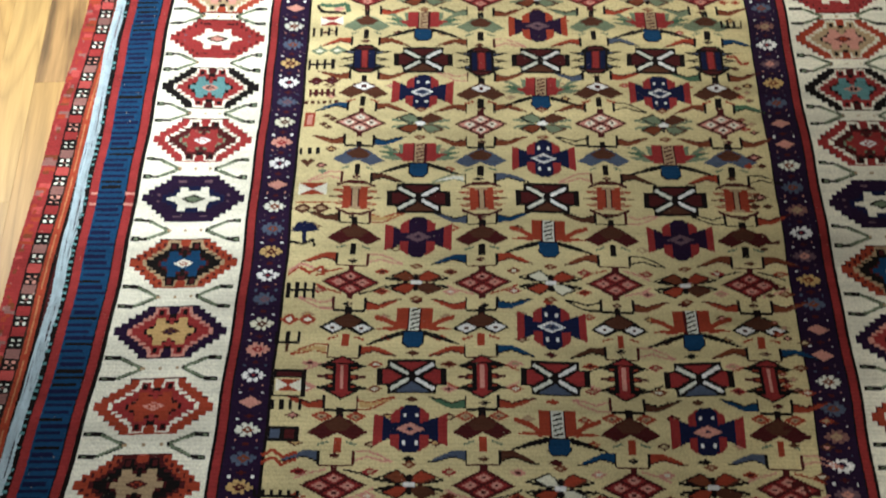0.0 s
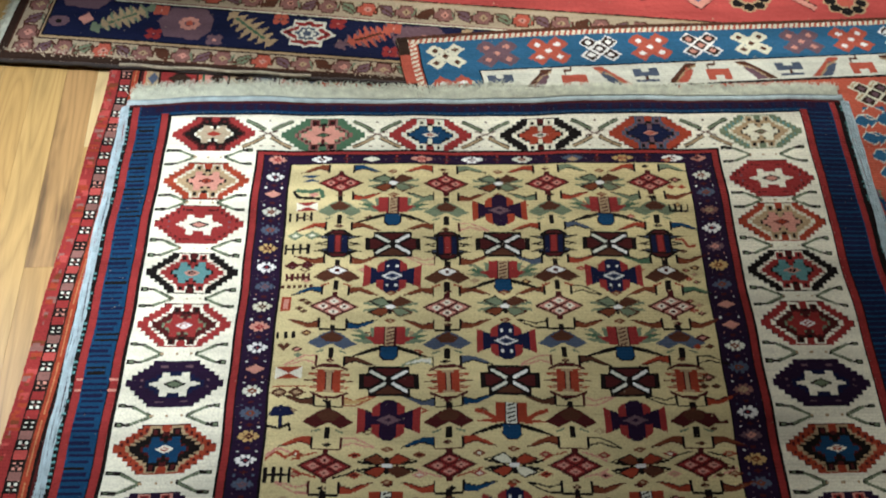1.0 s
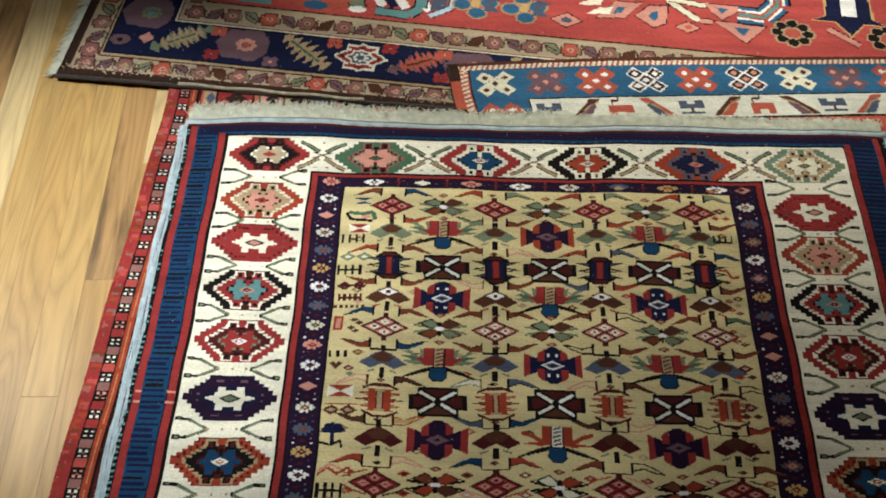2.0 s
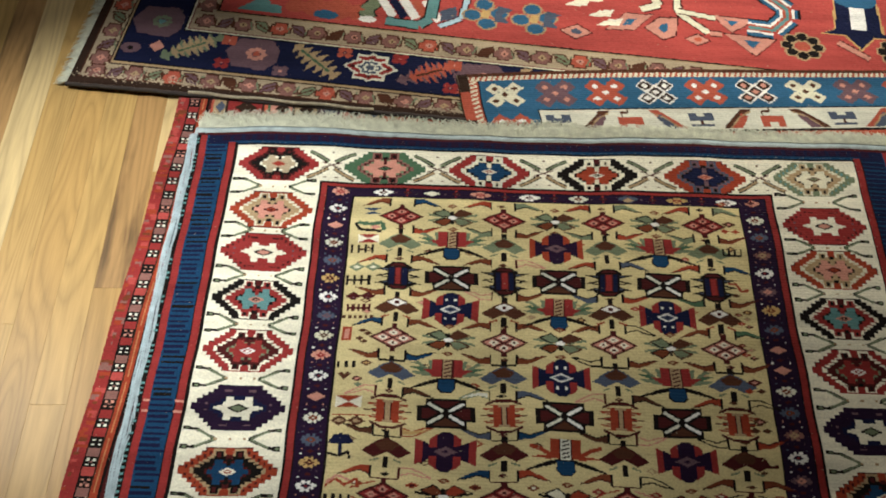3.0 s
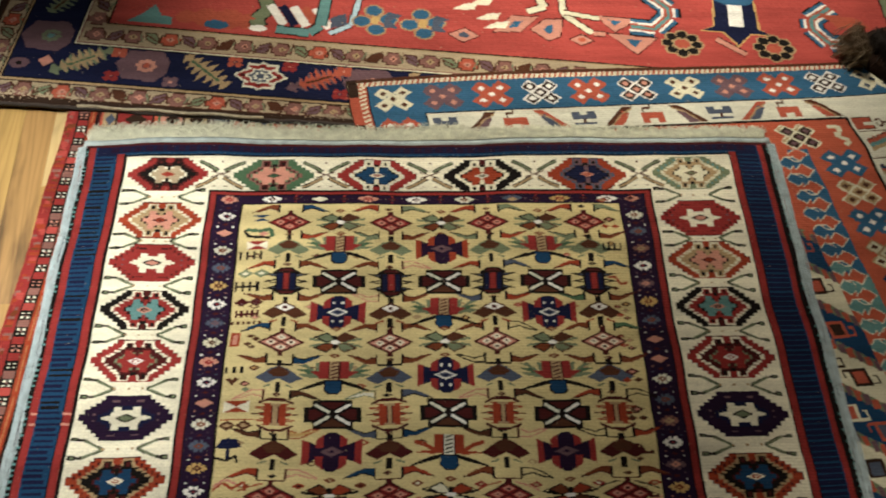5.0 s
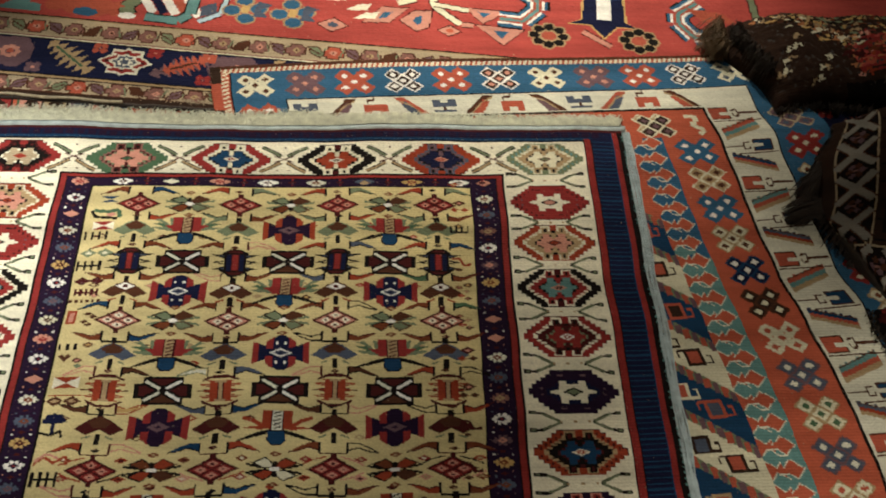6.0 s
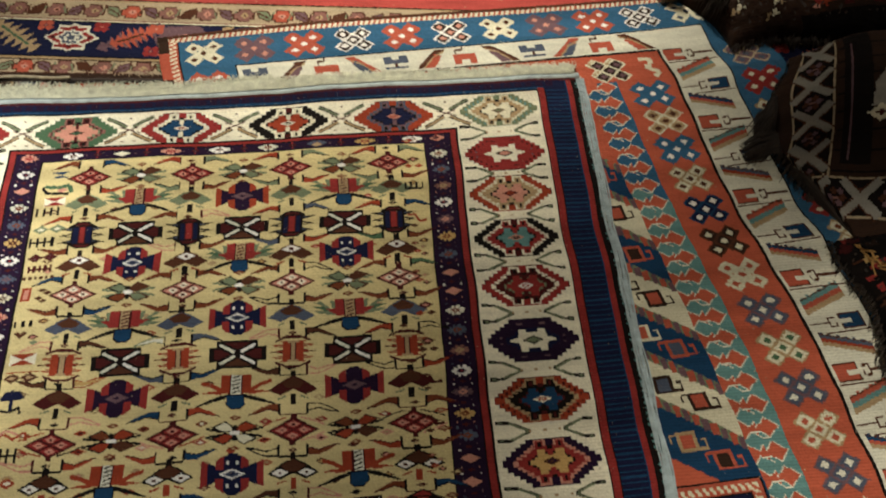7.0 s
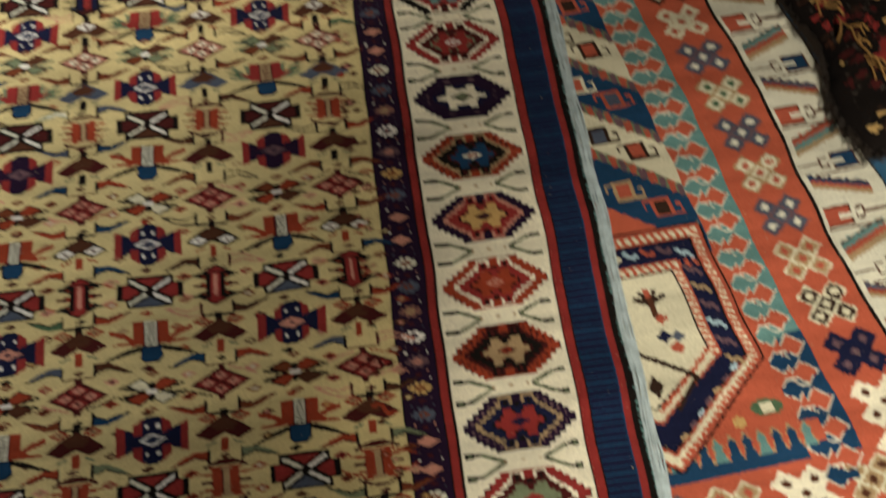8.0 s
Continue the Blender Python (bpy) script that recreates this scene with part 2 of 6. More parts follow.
def backing(name, u0, v0, u1, v1, place, parent, thick, top=0.0012, step=0.03, material=None, label=""):
    """The woven foundation under a pile: a closed sheet that follows it."""
    nu, nv = max(2, round((u1 - u0) / step)), max(2, round((v1 - v0) / step))
    gu, gv = np.meshgrid(np.linspace(u0, u1, nu + 1), np.linspace(v0, v1, nv + 1))
    x, y, z = place(gu.ravel(), gv.ravel())
    n = len(x)
    co = np.concatenate([np.stack([x, y, z - top], 1), np.stack([x, y, z - thick], 1)])
    w = nu + 1
    jj, ii = [k.ravel() for k in np.meshgrid(np.arange(nv), np.arange(nu), indexing="ij")]
    up = np.stack([(jj + 1) * w + ii, (jj + 1) * w + ii + 1, jj * w + ii + 1, jj * w + ii], 1)
    rim = [(k, k + 1) for k in range(nu)] + [((nv) * w + k + 1, nv * w + k) for k in range(nu)]
    rim += [((k + 1) * w, k * w) for k in range(nv)] + [(k * w + nu, (k + 1) * w + nu) for k in range(nv)]
    rim = np.array(rim)
    side = np.stack([rim[:, 0], rim[:, 1], rim[:, 1] + n, rim[:, 0] + n], 1)
    return quads(name, co, np.concatenate([up, up[:, ::-1] + n, side]), [material or JUTE], parent, label)


def tube_bundle(name, strands, material, parent, label="", sides=4, kind=""):
    """Many thin yarns, each a list of points with a radius, as one mesh."""
    co, faces = [], []
    for pts, r in strands:
        base = len(co)
        for k, p in enumerate(pts):
            d = (Vector(pts[min(k + 1, len(pts) - 1)]) - Vector(pts[max(k - 1, 0)])).normalized()
            a = d.cross(Vector((0.13, 0.21, 1))).normalized()
            b = d.cross(a)
            rr = r * (1 if k < len(pts) - 1 else 0.5)
            for s in range(sides):
                t = s * 2 * math.pi / sides
                co.append(Vector(p) + (a * math.cos(t) + b * math.sin(t)) * rr)
        for k in range(len(pts) - 1):
            for s in range(sides):
                s2 = (s + 1) % sides
                faces.append((base + k * sides + s, base + k * sides + s2, base + (k + 1) * sides + s2, base + (k + 1) * sides + s))
    ob = quads(name, [tuple(c) for c in co], np.array(faces), [material], parent, label)
    return tagged(ob, kind=kind) if kind else ob


def thing(name, label, category, at=(0, 0, 0), group=""):
    ob = new(name)
    ob.location = at
    ob.empty_display_size = 0.05
    return tagged(ob, label, category, group)


# ---- room shell ----
FLOOR = -0.006
X0, X1, Y0, Y1, TOP = -2.6, 3.4, -3.2, 2.6, 2.7
bm = bmesh.new()
box(bm, X0, Y0, FLOOR - 0.08, X1, Y1, FLOOR - 0.012)
floor = part("floor", bm, GAP, None, "strip oak floor with a satin varnish")
tagged(floor, category="floor", kind="structure")
for name, b in (("wall_north", (X0 - 0.12, Y1, FLOOR, X1 + 0.12, Y1 + 0.12, TOP)), ("wall_south", (X0 - 0.12, Y0 - 0.12, FLOOR, X1 + 0.12, Y0, TOP)),
                ("wall_west", (X0 - 0.12, Y0, FLOOR, X0, Y1, TOP)), ("wall_east", (X1, Y0, FLOOR, X1 + 0.12, Y1, TOP)),
                ("ceiling", (X0 - 0.12, Y0 - 0.12, TOP, X1 + 0.12, Y1 + 0.12, TOP + 0.1))):
    bm = bmesh.new()
    box(bm, *b)
    tagged(part(name, bm, PLASTER, None, "plain warm white plaster"), category=name.split("_")[0], kind="structure")


# ---- rug on top: camel field with octagon border ----
def place_top(u, v):
    left = np.clip((0.32 - u) / 0.24, 0, 1.35)
    right = np.clip((u - 0.9) / 0.2, 0, 1.2)
    x = u - 0.085 * np.clip(v - 0.55, 0, 0.6) ** 2 * left + 0.010 * np.clip(v - 0.25, 0, 0.5) * right
    x = x + 0.0009 * np.sin(v * 19 + u * 4) + 0.0007 * np.sin(v * 47 + u * 11) + 0.0008 * np.sin(v * 31 + 0.6) * right
    y = -v + 0.0014 * np.sin(u * 17 + v * 6) + 0.0008 * np.sin(u * 43 + v * 3) + 0.014 * (u / 1.1) * np.clip(1 - v / 0.6, 0, 1.1) + 0.004 * np.sin(u * 7.5 + 0.4) * np.exp(-np.clip(v + 0.05, 0, 2) / 0.12)
    z = 0.0165 + 0.0012 * np.sin(u * 6.1 + v * 2.0) * np.sin(v * 5.3 + 1.0) + 0.0035 * np.sin(u * 9.5 + 0.9) * np.exp(-np.clip(v + 0.06, 0, 2) / 0.06)
    return x, y, z


END = 1.56
LE, RE = -0.083, 1.303
c = Cloth(LE, -0.034, RE, END + 0.034, 0.0021, "blue")
FL, FR, FT, FB = 0.240, 0.975, 0.118, END - 0.118

# outer guard: blue bars between red stripes
c.rect(LE, -1, LE + 0.008, 3, "black")
c.rect(LE + 0.009, -1, LE + 0.021, 3, "red")
c.rect(RE - 0.024, -1, RE - 0.012, 3, "red")
c.rect(RE - 0.012, -1, RE, 3, "black")
rng = random.Random(5)
v = -0.02
while v < END + 0.03:
    for u0, u1 in ((LE + 0.026, LE + 0.058), (RE - 0.066, RE - 0.030)):
        c.rect(u0 + rng.uniform(-0.005, 0.000), v, u1 + rng.uniform(-0.006, 0.006), v + 0.0049, "navy" if rng.random() < 0.7 else "black")
    # navy packed across the right guard only: its weaker light put into the dye
    c.rect(1.233, v, RE - 0.026, v + 0.0074, "navy")
    if rng.random() < 0.6:
        c.rect(LE - 0.001, v, LE + 0.006, v + 0.004, "teal")
        c.rect(RE - 0.005, v, RE, v + 0.004, "teal")
    v += 0.0100
c.rect(LE + 0.026, -0.034, RE - 0.026, -0.010, "navy")
for k in range(60):
    c.rect(k * 0.0215 - 0.03, -0.026, k * 0.0215 - 0.016, -0.014, "aubergine")
c.rect(LE, -0.034, RE, -0.028, "maroon")
c.rect(LE + 0.026, END + 0.010, RE - 0.026, END + 0.04, "aubergine")
for a, b in ((-0.018, -0.005), (1.219, 1.231)):
    c.rect(a - 0.002, -0.009, b + 0.003, END + 0.009, "black")
    c.rect(a, -0.009, b, END + 0.009, "red")
c.rect(-0.004, -0.005, 1.220, END + 0.005, "black")
for v in (0.552, 0.570):
    for u0, u1 in ((LE + 0.010, LE + 0.021), (-0.019, -0.006)):
        c.rect(u0, v, u1, v + 0.004, "pink")
# main border ground
c.rect(0.0, 0.0, 1.217, END, "ivory")


def stepped(c, u, v, w, h, dye, step=0.0065):
    """Octagon with stepped flanks."""
    n = max(2, round(h / 2 / step))
    for k in range(n):
        y0, y1 = h / 2 * k / n, h / 2 * (k + 1) / n
        half = w / 2 * (1 - 0.52 * k / (n - 1)) if n > 1 else w / 2
        c.rect(u - half, v + y0, u + half, v + y1, dye)
        c.rect(u - half, v - y1, u + half, v - y0, dye)


def octagon(c, u, v, outer, ring, inner, core, eye, teeth=None, w=0.156, h=0.080, band=0.775):
    """Stepped octagon: a broad outer ring, a thin line with two tabs at head and foot, an inner ring and a two-lobed heart."""
    stepped(c, u, v, w + 0.0015, h + 0.002, "maroon" if outer in ("red", "rust") else outer)
    stepped(c, u, v, w, h, outer)
    if teeth:
        for s in (-1, 1):
            for q in (-1, 1):
                for k in range(5):
                    c.rect(u + s * (0.066 - k * 0.009) - 0.0018, v + q * (0.007 + k * 0.0062) - 0.0026, u + s * (0.066 - k * 0.009) + 0.0018, v + q * (0.007 + k * 0.0062) + 0.0026, teeth)
    if ring == inner:
        stepped(c, u, v, w * 0.60, h * 0.56, "navy" if outer == "aubergine" else outer, 0.0055)
        for s in (-1, 1):
            c.rect(u + s * 0.0165 - 0.0065, v - 0.021, u + s * 0.0165 + 0.0065, v + 0.021, core)
            c.rect(u + s * 0.034 - 0.006, v - 0.0022, u + s * 0.034 + 0.006, v + 0.0022, core)
            for q in (-1, 1):
                c.rect(u + s * 0.054 - 0.002, v + q * 0.006 - 0.0015, u + s * 0.054 + 0.002, v + q * 0.006 + 0.0015, "mauve")
                c.rect(u + s * 0.020 - 0.006, v + q * 0.031 - 0.0015, u + s * 0.020 + 0.006, v + q * 0.031 + 0.0015, "mauve" if outer == "aubergine" else "maroon")
        stepped(c, u, v, 0.068, 0.028, core, 0.0048)
        c.rhomb(u, v, 0.019, 0.0085, "black")
        c.rhomb(u, v, 0.013, 0.0055, eye)
        return
    gap = "black" if inner != "black" else "maroon"
    stepped(c, u, v, w * band, h * (band - 0.015), ring, 0.0055)
    for q in (-1, 1):
        c.rect(u - 0.006, v + q * h * 0.41 - 0.008, u + 0.006, v + q * h * 0.41 + 0.008, outer if outer != "black" else "maroon")
        for s in (-1, 1):
            c.rect(u + s * 0.0165 - 0.0095, v + q * h * 0.385 - 0.008, u + s * 0.0165 + 0.0095, v + q * h * 0.385 + 0.008, ring)
    stepped(c, u, v, w * (band - 0.055), h * (band - 0.085), inner, 0.0055)
    for q in (-1, 1):
        for s in (-1, 1):
            c.rect(u + s * 0.0165 - 0.0062, v + q * h * 0.35 - 0.008, u + s * 0.0165 + 0.0062, v + q * h * 0.35 + 0.0075, inner)
            c.rect(u + s * 0.0165 - 0.0030, v + q * h * 0.37 - 0.004, u + s * 0.0165 + 0.0030, v + q * h * 0.37 + 0.004, gap)
        c.rect(u - 0.0045, v + q * h * 0.30 - 0.004, u + 0.0045, v + q * h * 0.30 + 0.004, gap)
    n = max(2, round(h * 0.33 / 0.0055))
    for k in range(n):
        half = w * (band - 0.055) / 2 * (1 - 0.52 * k / (n - 1))
        y0 = h * 0.345 * k / n
        for s in (-1, 1):
            for q in (-1, 1):
                c.rect(u + s * half - 0.0030, v + q * (y0 + 0.0022) - 0.0018, u + s * half + 0.0030, v + q * (y0 + 0.0022) + 0.0018, ring)
    line = "sage" if inner == "maroon" else "ivory" if (outer, inner) == ("red", "black") else gap
    heart = 0.43 if band > 0.75 else 0.52
    stepped(c, u, v, w * (heart + 0.05), h * (heart + 0.01), line, 0.0050)
    for s in (-1, 1):
        c.rect(u + s * 0.0155 - 0.0065, v - h * 0.265, u + s * 0.0155 + 0.0065, v + h * 0.265, core)
    stepped(c, u, v, w * heart, h * (heart - 0.09), core, 0.0050)
    for q in (-1, 1):
        c.rect(u - 0.004, v + q * 0.016 - 0.006, u + 0.004, v + q * 0.016 + 0.006, inner)
    c.rhomb(u, v, 0.015, 0.0068, eye)
    c.rhomb(u, v, 0.009, 0.0042, outer)
    c.rect(u - 0.0026, v - 0.0016, u + 0.0026, v + 0.0016, eye)


def hooks(c, u, v, dye="sage"):
    """Two forked twigs that stand in the gap between octagons, their forks turned outwards."""
    for s in (-1, 1):
        for q in (-1, 1):
            pts = [(u + s * 0.027, v), (u + s * 0.060, v + q * 0.0155), (u + s * 0.074, v + q * 0.0160)]
            c.line(pts, 0.0052, "black")
            c.rect(pts[-1][0] - 0.008, pts[-1][1] - 0.0036, pts[-1][0] + 0.004, pts[-1][1] + 0.0036, "black")
            c.line([(u + s * 0.030, v + q * 0.001), (u + s * 0.060, v + q * 0.0150)], 0.0034, dye)
            c.rect(pts[-1][0] - 0.004, pts[-1][1] - 0.0014, pts[-1][0] + 0.002, pts[-1][1] + 0.0014, dye)


KIND = {
    "a": ("red", "maroon", "black", "dust", "rust", None), "b": ("rust", "cream", "tan", "pink", "maroon", None), "c": ("red", "red", "red", "ivory", "pink", "maroon"),
    "d": ("black", "ivory", "red", "teal", "pink", None), "e": ("red", "ivory", "maroon", "red", "white", None), "f": ("aubergine", "aubergine", "aubergine", "ivory", "sage", None),
    "g": ("rust", "tan", "black", "blue", "ivory", "maroon"), "h": ("aubergine", "pink", "red", "gold", "brown", None), "i": ("rust", "ivory", "red", "rust", "pink", None),
    "j": ("rust", "maroon", "black", "tan", "maroon", "maroon"), "k": ("aubergine", "tan", "navy", "red", "navy", "mauve"), "l": ("red", "ivory", "maroon", "sage", "red", None),
    "t": ("green", "rose", "maroon", "pink", "black", None), "u": ("red", "bone", "cream", "blue", "ivory", None), "w": ("black", "ivory", "cream", "rust", "bone", None),
    "x": ("rust", "slate", "mauve", "navy", "pink", None), "y": ("sage", "cream", "tan", "cream", "brown", "teal")}
COLUMN = [0.045, 0.155, 0.251, 0.351, 0.453, 0.560, 0.671, 0.781, 0.894, 1.003, 1.110, 1.218, 1.327, 1.436, 1.520]
for v, kl, kr in zip(COLUMN, "abcdefghijkldca", "ycbdefghijkldcy"):
    for u, k in ((0.086, kl), (1.131, kr)):
        octagon(c, u, v, *KIND[k])
for v0, v1 in zip(COLUMN, COLUMN[1:-1]):
    for u in (0.086, 1.131):
        hooks(c, u, (v0 + v1) / 2)
        for du in (-0.03, -0.006, 0.018):
            c.rect(u + du, (v0 + v1) / 2 - 0.002, u + du + 0.005, (v0 + v1) / 2 + 0.0015, "tan")
for end, kinds in ((0.045, "tuwx"), (1.515, "xtwu")):
    for u, k in zip((0.294, 0.497, 0.709, 0.920), kinds):
        octagon(c, u, end + 0.002, *KIND[k], band=0.70)
    for u in (0.190, 0.396, 0.603, 0.815, 1.026):
        for s in (-1, 1):
            for q in (-1, 1):
                pts = [(u + s * 0.006, end + q * 0.008), (u + s * 0.030, end + q * 0.024), (u + s * 0.046, end + q * 0.032)]
                c.line(pts, 0.009, "black")
                c.line(pts, 0.0045, "sage" if q < 0 else "tan")
            c.line([(u - s * 0.020, end - 0.008), (u + s * 0.020, end + 0.008)], 0.0025, "maroon")
            c.rect(u + s * 0.012 - 0.003, end + 0.028, u + s * 0.012 + 0.003, end + 0.031, "brown")
            c.rect(u - 0.002, end - 0.032, u + 0.002, end - 0.029, "brown")
# inner guard with rosettes
c.rect(0.172, 0.084, 1.044, END - 0.084, "black")
c.rect(0.176, 0.087, 1.040, END - 0.087, "red")
c.rect(0.186, 0.094, 1.030, END - 0.094, "black")
c.rect(0.188, 0.096, 1.028, END - 0.096, "aubergine")


def rosette(c, u, v, petal, heart, ru=0.0175, rv=0.0105):
    """Small flower of the guard: a lens ringed by petals, or, with no heart, a plain lens."""
    if heart is None:
        c.rhomb(u, v, ru * 0.92, rv * 0.78, petal)
        c.rect(u - ru * 0.5, v - rv * 0.42, u + ru * 0.5, v + rv * 0.42, petal)
        return
    c.rect(u - ru, v - 0.0020, u + ru, v + 0.0020, petal)
    for k in range(8):
        t = (k + 0.5) * math.pi / 4
        c.rect(u + ru * 0.66 * math.cos(t) - ru * 0.17, v + rv * 0.74 * math.sin(t) - rv * 0.24, u + ru * 0.66 * math.cos(t) + ru * 0.17, v + rv * 0.74 * math.sin(t) + rv * 0.24, petal)
    c.rhomb(u, v, ru * 0.78, rv * 0.74, petal)
    c.rhomb(u, v, ru * 0.52, rv * 0.52, heart)
    c.rect(u - ru * 0.14, v - 0.0014, u + ru * 0.14, v + 0.0014, petal if heart != "aubergine" else "red")


SEQ = [("pink", "red"), ("white", "aubergine"), ("pink", None), ("bone", "russet"), ("slate", "russet"), ("gold", "maroon"), ("white", "aubergine"), ("slate", "mauve"), ("cream", "brown")]
SIDE = SEQ[2:5] + [("rose", "tan"), ("white", "aubergine"), ("mauve", "pink"), ("gold", "russet"), ("slate", "russet"), ("pink", None)]
n = 0
v = 0.106
while v < END - 0.10:
    for u, row in ((0.213, SEQ), (1.003, SIDE)):
        pe, he = row[n % len(row)] if n > 0 or u < 1 else ("pink", None)
        rosette(c, u, v, pe, he)
        for s in (-1, 1):
            c.rect(u + s * 0.0135 - 0.0016, v + 0.0135, u + s * 0.0135 + 0.0016, v + 0.0160, "pink" if n % 2 else "mauve")
            c.rect(u + s * 0.0150 - 0.0016, v + 0.0235, u + s * 0.0150 + 0.0016, v + 0.0260, "white" if n % 3 else "slate")
        c.rhomb(u, v + 0.0195, 0.0060, 0.0030, "maroon")
    n += 1
    v += 0.0390
for k in range(8):
    u = 0.295 + k * 0.0940
    for v in (0.105, END - 0.105):
        pe, he = (("white", "brown"), ("ivory", None), ("pink", "red"), ("white", "maroon"), ("bone", "russet"), ("slate", "mauve"), ("gold", "red"), ("white", "brown"))[k]
        rosette(c, u, v, pe, he, 0.0195, 0.0078)
        c.rhomb(u + 0.047, v, 0.009, 0.0046, "maroon")
        for s in (-1, 1):
            c.rect(u + 0.045, v + s * 0.0070 - 0.0014, u + 0.049, v + s * 0.0070 + 0.0014, "red")
            c.rect(u + 0.024 + 0.022 * (s > 0), v - 0.0014, u + 0.027 + 0.022 * (s > 0), v + 0.0014, "mauve")
# field
c.rect(FL - 0.003, FT - 0.003, FR + 0.003, FB + 0.003, "black")
c.rect(FL, FT, FR, FB, "camel")


def insect(c, u, v, wing, body="blue"):
    for s in (-1, 1):
        if wing == "green":
            c.shape(u, v, ((s * 0.020, -0.024), (s * 0.034, -0.027), (s * 0.030, -0.010), (s * 0.020, -0.006)), "sage")
            for tip, d in ((-0.022, "sage"), (-0.013, "green"), (-0.004, "sage")):
                c.shape(u, v, ((s * 0.024, -0.004), (s * 0.050, tip - 0.002), (s * 0.064, tip), (s * 0.050, tip + 0.005), (s * 0.024, 0.004)), d)
            c.shape(u, v, ((s * 0.022, -0.010), (s * 0.042, -0.009), (s * 0.022, 0.004)), "red")
        else:
            c.shape(u, v, ((s * 0.022, -0.003), (s * 0.040, -0.013), (s * 0.058, -0.018), (s * 0.058, -0.011), (s * 0.040, -0.005), (s * 0.024, 0.005)), "rust")
            c.shape(u, v, ((s * 0.022, 0.000), (s * 0.052, 0.003), (s * 0.056, 0.006), (s * 0.022, 0.007)), "rust")
        c.shape(u, v, ((s * 0.010, 0.006), (s * 0.034, 0.013), (s * 0.066, 0.027), (s * 0.066, 0.0295), (s * 0.034, 0.0205), (s * 0.010, 0.013)), "black")
        c.rect(u + s * 0.0180 - 0.0080, v - 0.029, u + s * 0.0180 + 0.0080, v + 0.006, "red" if wing == "green" else "rust")
    c.rect(u - 0.0095, v - 0.029, u + 0.0095, v + 0.008, "bone" if wing == "red" else "tan")
    for k in range(5):
        c.line([(u - 0.006, v - 0.023 + k * 0.0070), (u + 0.006, v - 0.027 + k * 0.0070)], 0.0027, "black" if wing == "red" else "maroon")
    for s in (-1, 1):
        c.rect(u + s * 0.0088 - 0.0012, v - 0.029, u + s * 0.0088 + 0.0012, v + 0.007, "maroon")
    c.shape(u, v, ((-0.015, 0.007), (0.015, 0.007), (0.016, 0.027), (0.009, 0.034), (-0.009, 0.034), (-0.016, 0.027)), "black")
    c.shape(u, v, ((-0.0135, 0.009), (0.0135, 0.009), (0.014, 0.026), (0.008, 0.032), (-0.008, 0.032), (-0.014, 0.026)), body)


def cross(c, u, v, arm="red", heart="slate", dark="navy"):
    for s in (-1, 1):
        c.shape(u, v, ((s * 0.050, -0.023), (s * 0.050, 0.023), (s * 0.014, 0.007), (s * 0.014, -0.007)), arm)
        c.shape(u, v, ((s * 0.038, -0.018), (s * 0.038, 0.018), (s * 0.008, 0.006), (s * 0.008, -0.006)), dark)
        c.shape(u, v, ((-0.026, s * 0.008), (-0.026, s * 0.022), (-0.014, s * 0.031), (0.014, s * 0.031), (0.026, s * 0.022), (0.026, s * 0.008)), arm)
        c.shape(u, v, ((-0.014, s * 0.004), (-0.014, s * 0.028), (-0.007, s * 0.034), (0.007, s * 0.034), (0.014, s * 0.028), (0.014, s * 0.004)), dark)
        if heart != "mauve":
            for q in (-1, 1):
                c.rect(u + q * 0.008 - 0.0023, v + s * 0.019 - 0.0026, u + q * 0.008 + 0.0023, v + s * 0.019 + 0.0026, "white")
    c.rect(u - 0.02, v - 0.006, u + 0.02, v + 0.006, dark)
    c.rhomb(u, v, 0.020, 0.009, "white" if heart == "slate" else heart)
    c.rhomb(u, v, 0.014, 0.006, heart)
    c.rhomb(u, v, 0.006, 0.003, dark)


def xbox(c, u, v, fill, accent):
    c.rect(u - 0.034, v - 0.026, u + 0.034, v + 0.026, "black")
    c.rect(u - 0.048, v - 0.013, u + 0.048, v + 0.013, "black")
    c.rect(u - 0.040, v - 0.010, u + 0.040, v + 0.010, fill)
    c.shape(u, v, ((-0.022, -0.022), (0.022, -0.022), (0.0, -0.003)), fill)
    c.shape(u, v, ((-0.022, 0.022), (0.022, 0.022), (0.0, 0.003)), accent)
    for s in (-1, 1):
        c.line([(u - 0.032, v - s * 0.019), (u + 0.032, v + s * 0.019)], 0.014, "black")
    for s in (-1, 1):
        for q in (-1, 1):
            c.line([(u + q * 0.0050, v + s * q * 0.0035), (u + q * 0.030, v + s * q * 0.0185)], 0.0052, "bone" if q < 0 else "white")


def diamond(c, u, v, outer, inner, dot):
    c.rect(u - 0.0045, v - 0.027, u + 0.0045, v + 0.027, outer)
    c.rhomb(u, v, 0.043, 0.0225, outer)
    c.rhomb(u, v, 0.035, 0.0178, inner)
    c.line([(u - 0.018, v - 0.009), (u + 0.018, v + 0.009)], 0.0034, outer)
    c.line([(u - 0.018, v + 0.009), (u + 0.018, v - 0.009)], 0.0034, outer)
    for du, dv in ((-0.018, 0), (0.018, 0), (0, -0.0100), (0, 0.0100)):
        c.rhomb(u + du, v + dv, 0.0095, 0.0056, dot)
        c.rect(u + du - 0.0028, v + dv - 0.0016, u + du + 0.0028, v + dv + 0.0016, outer)


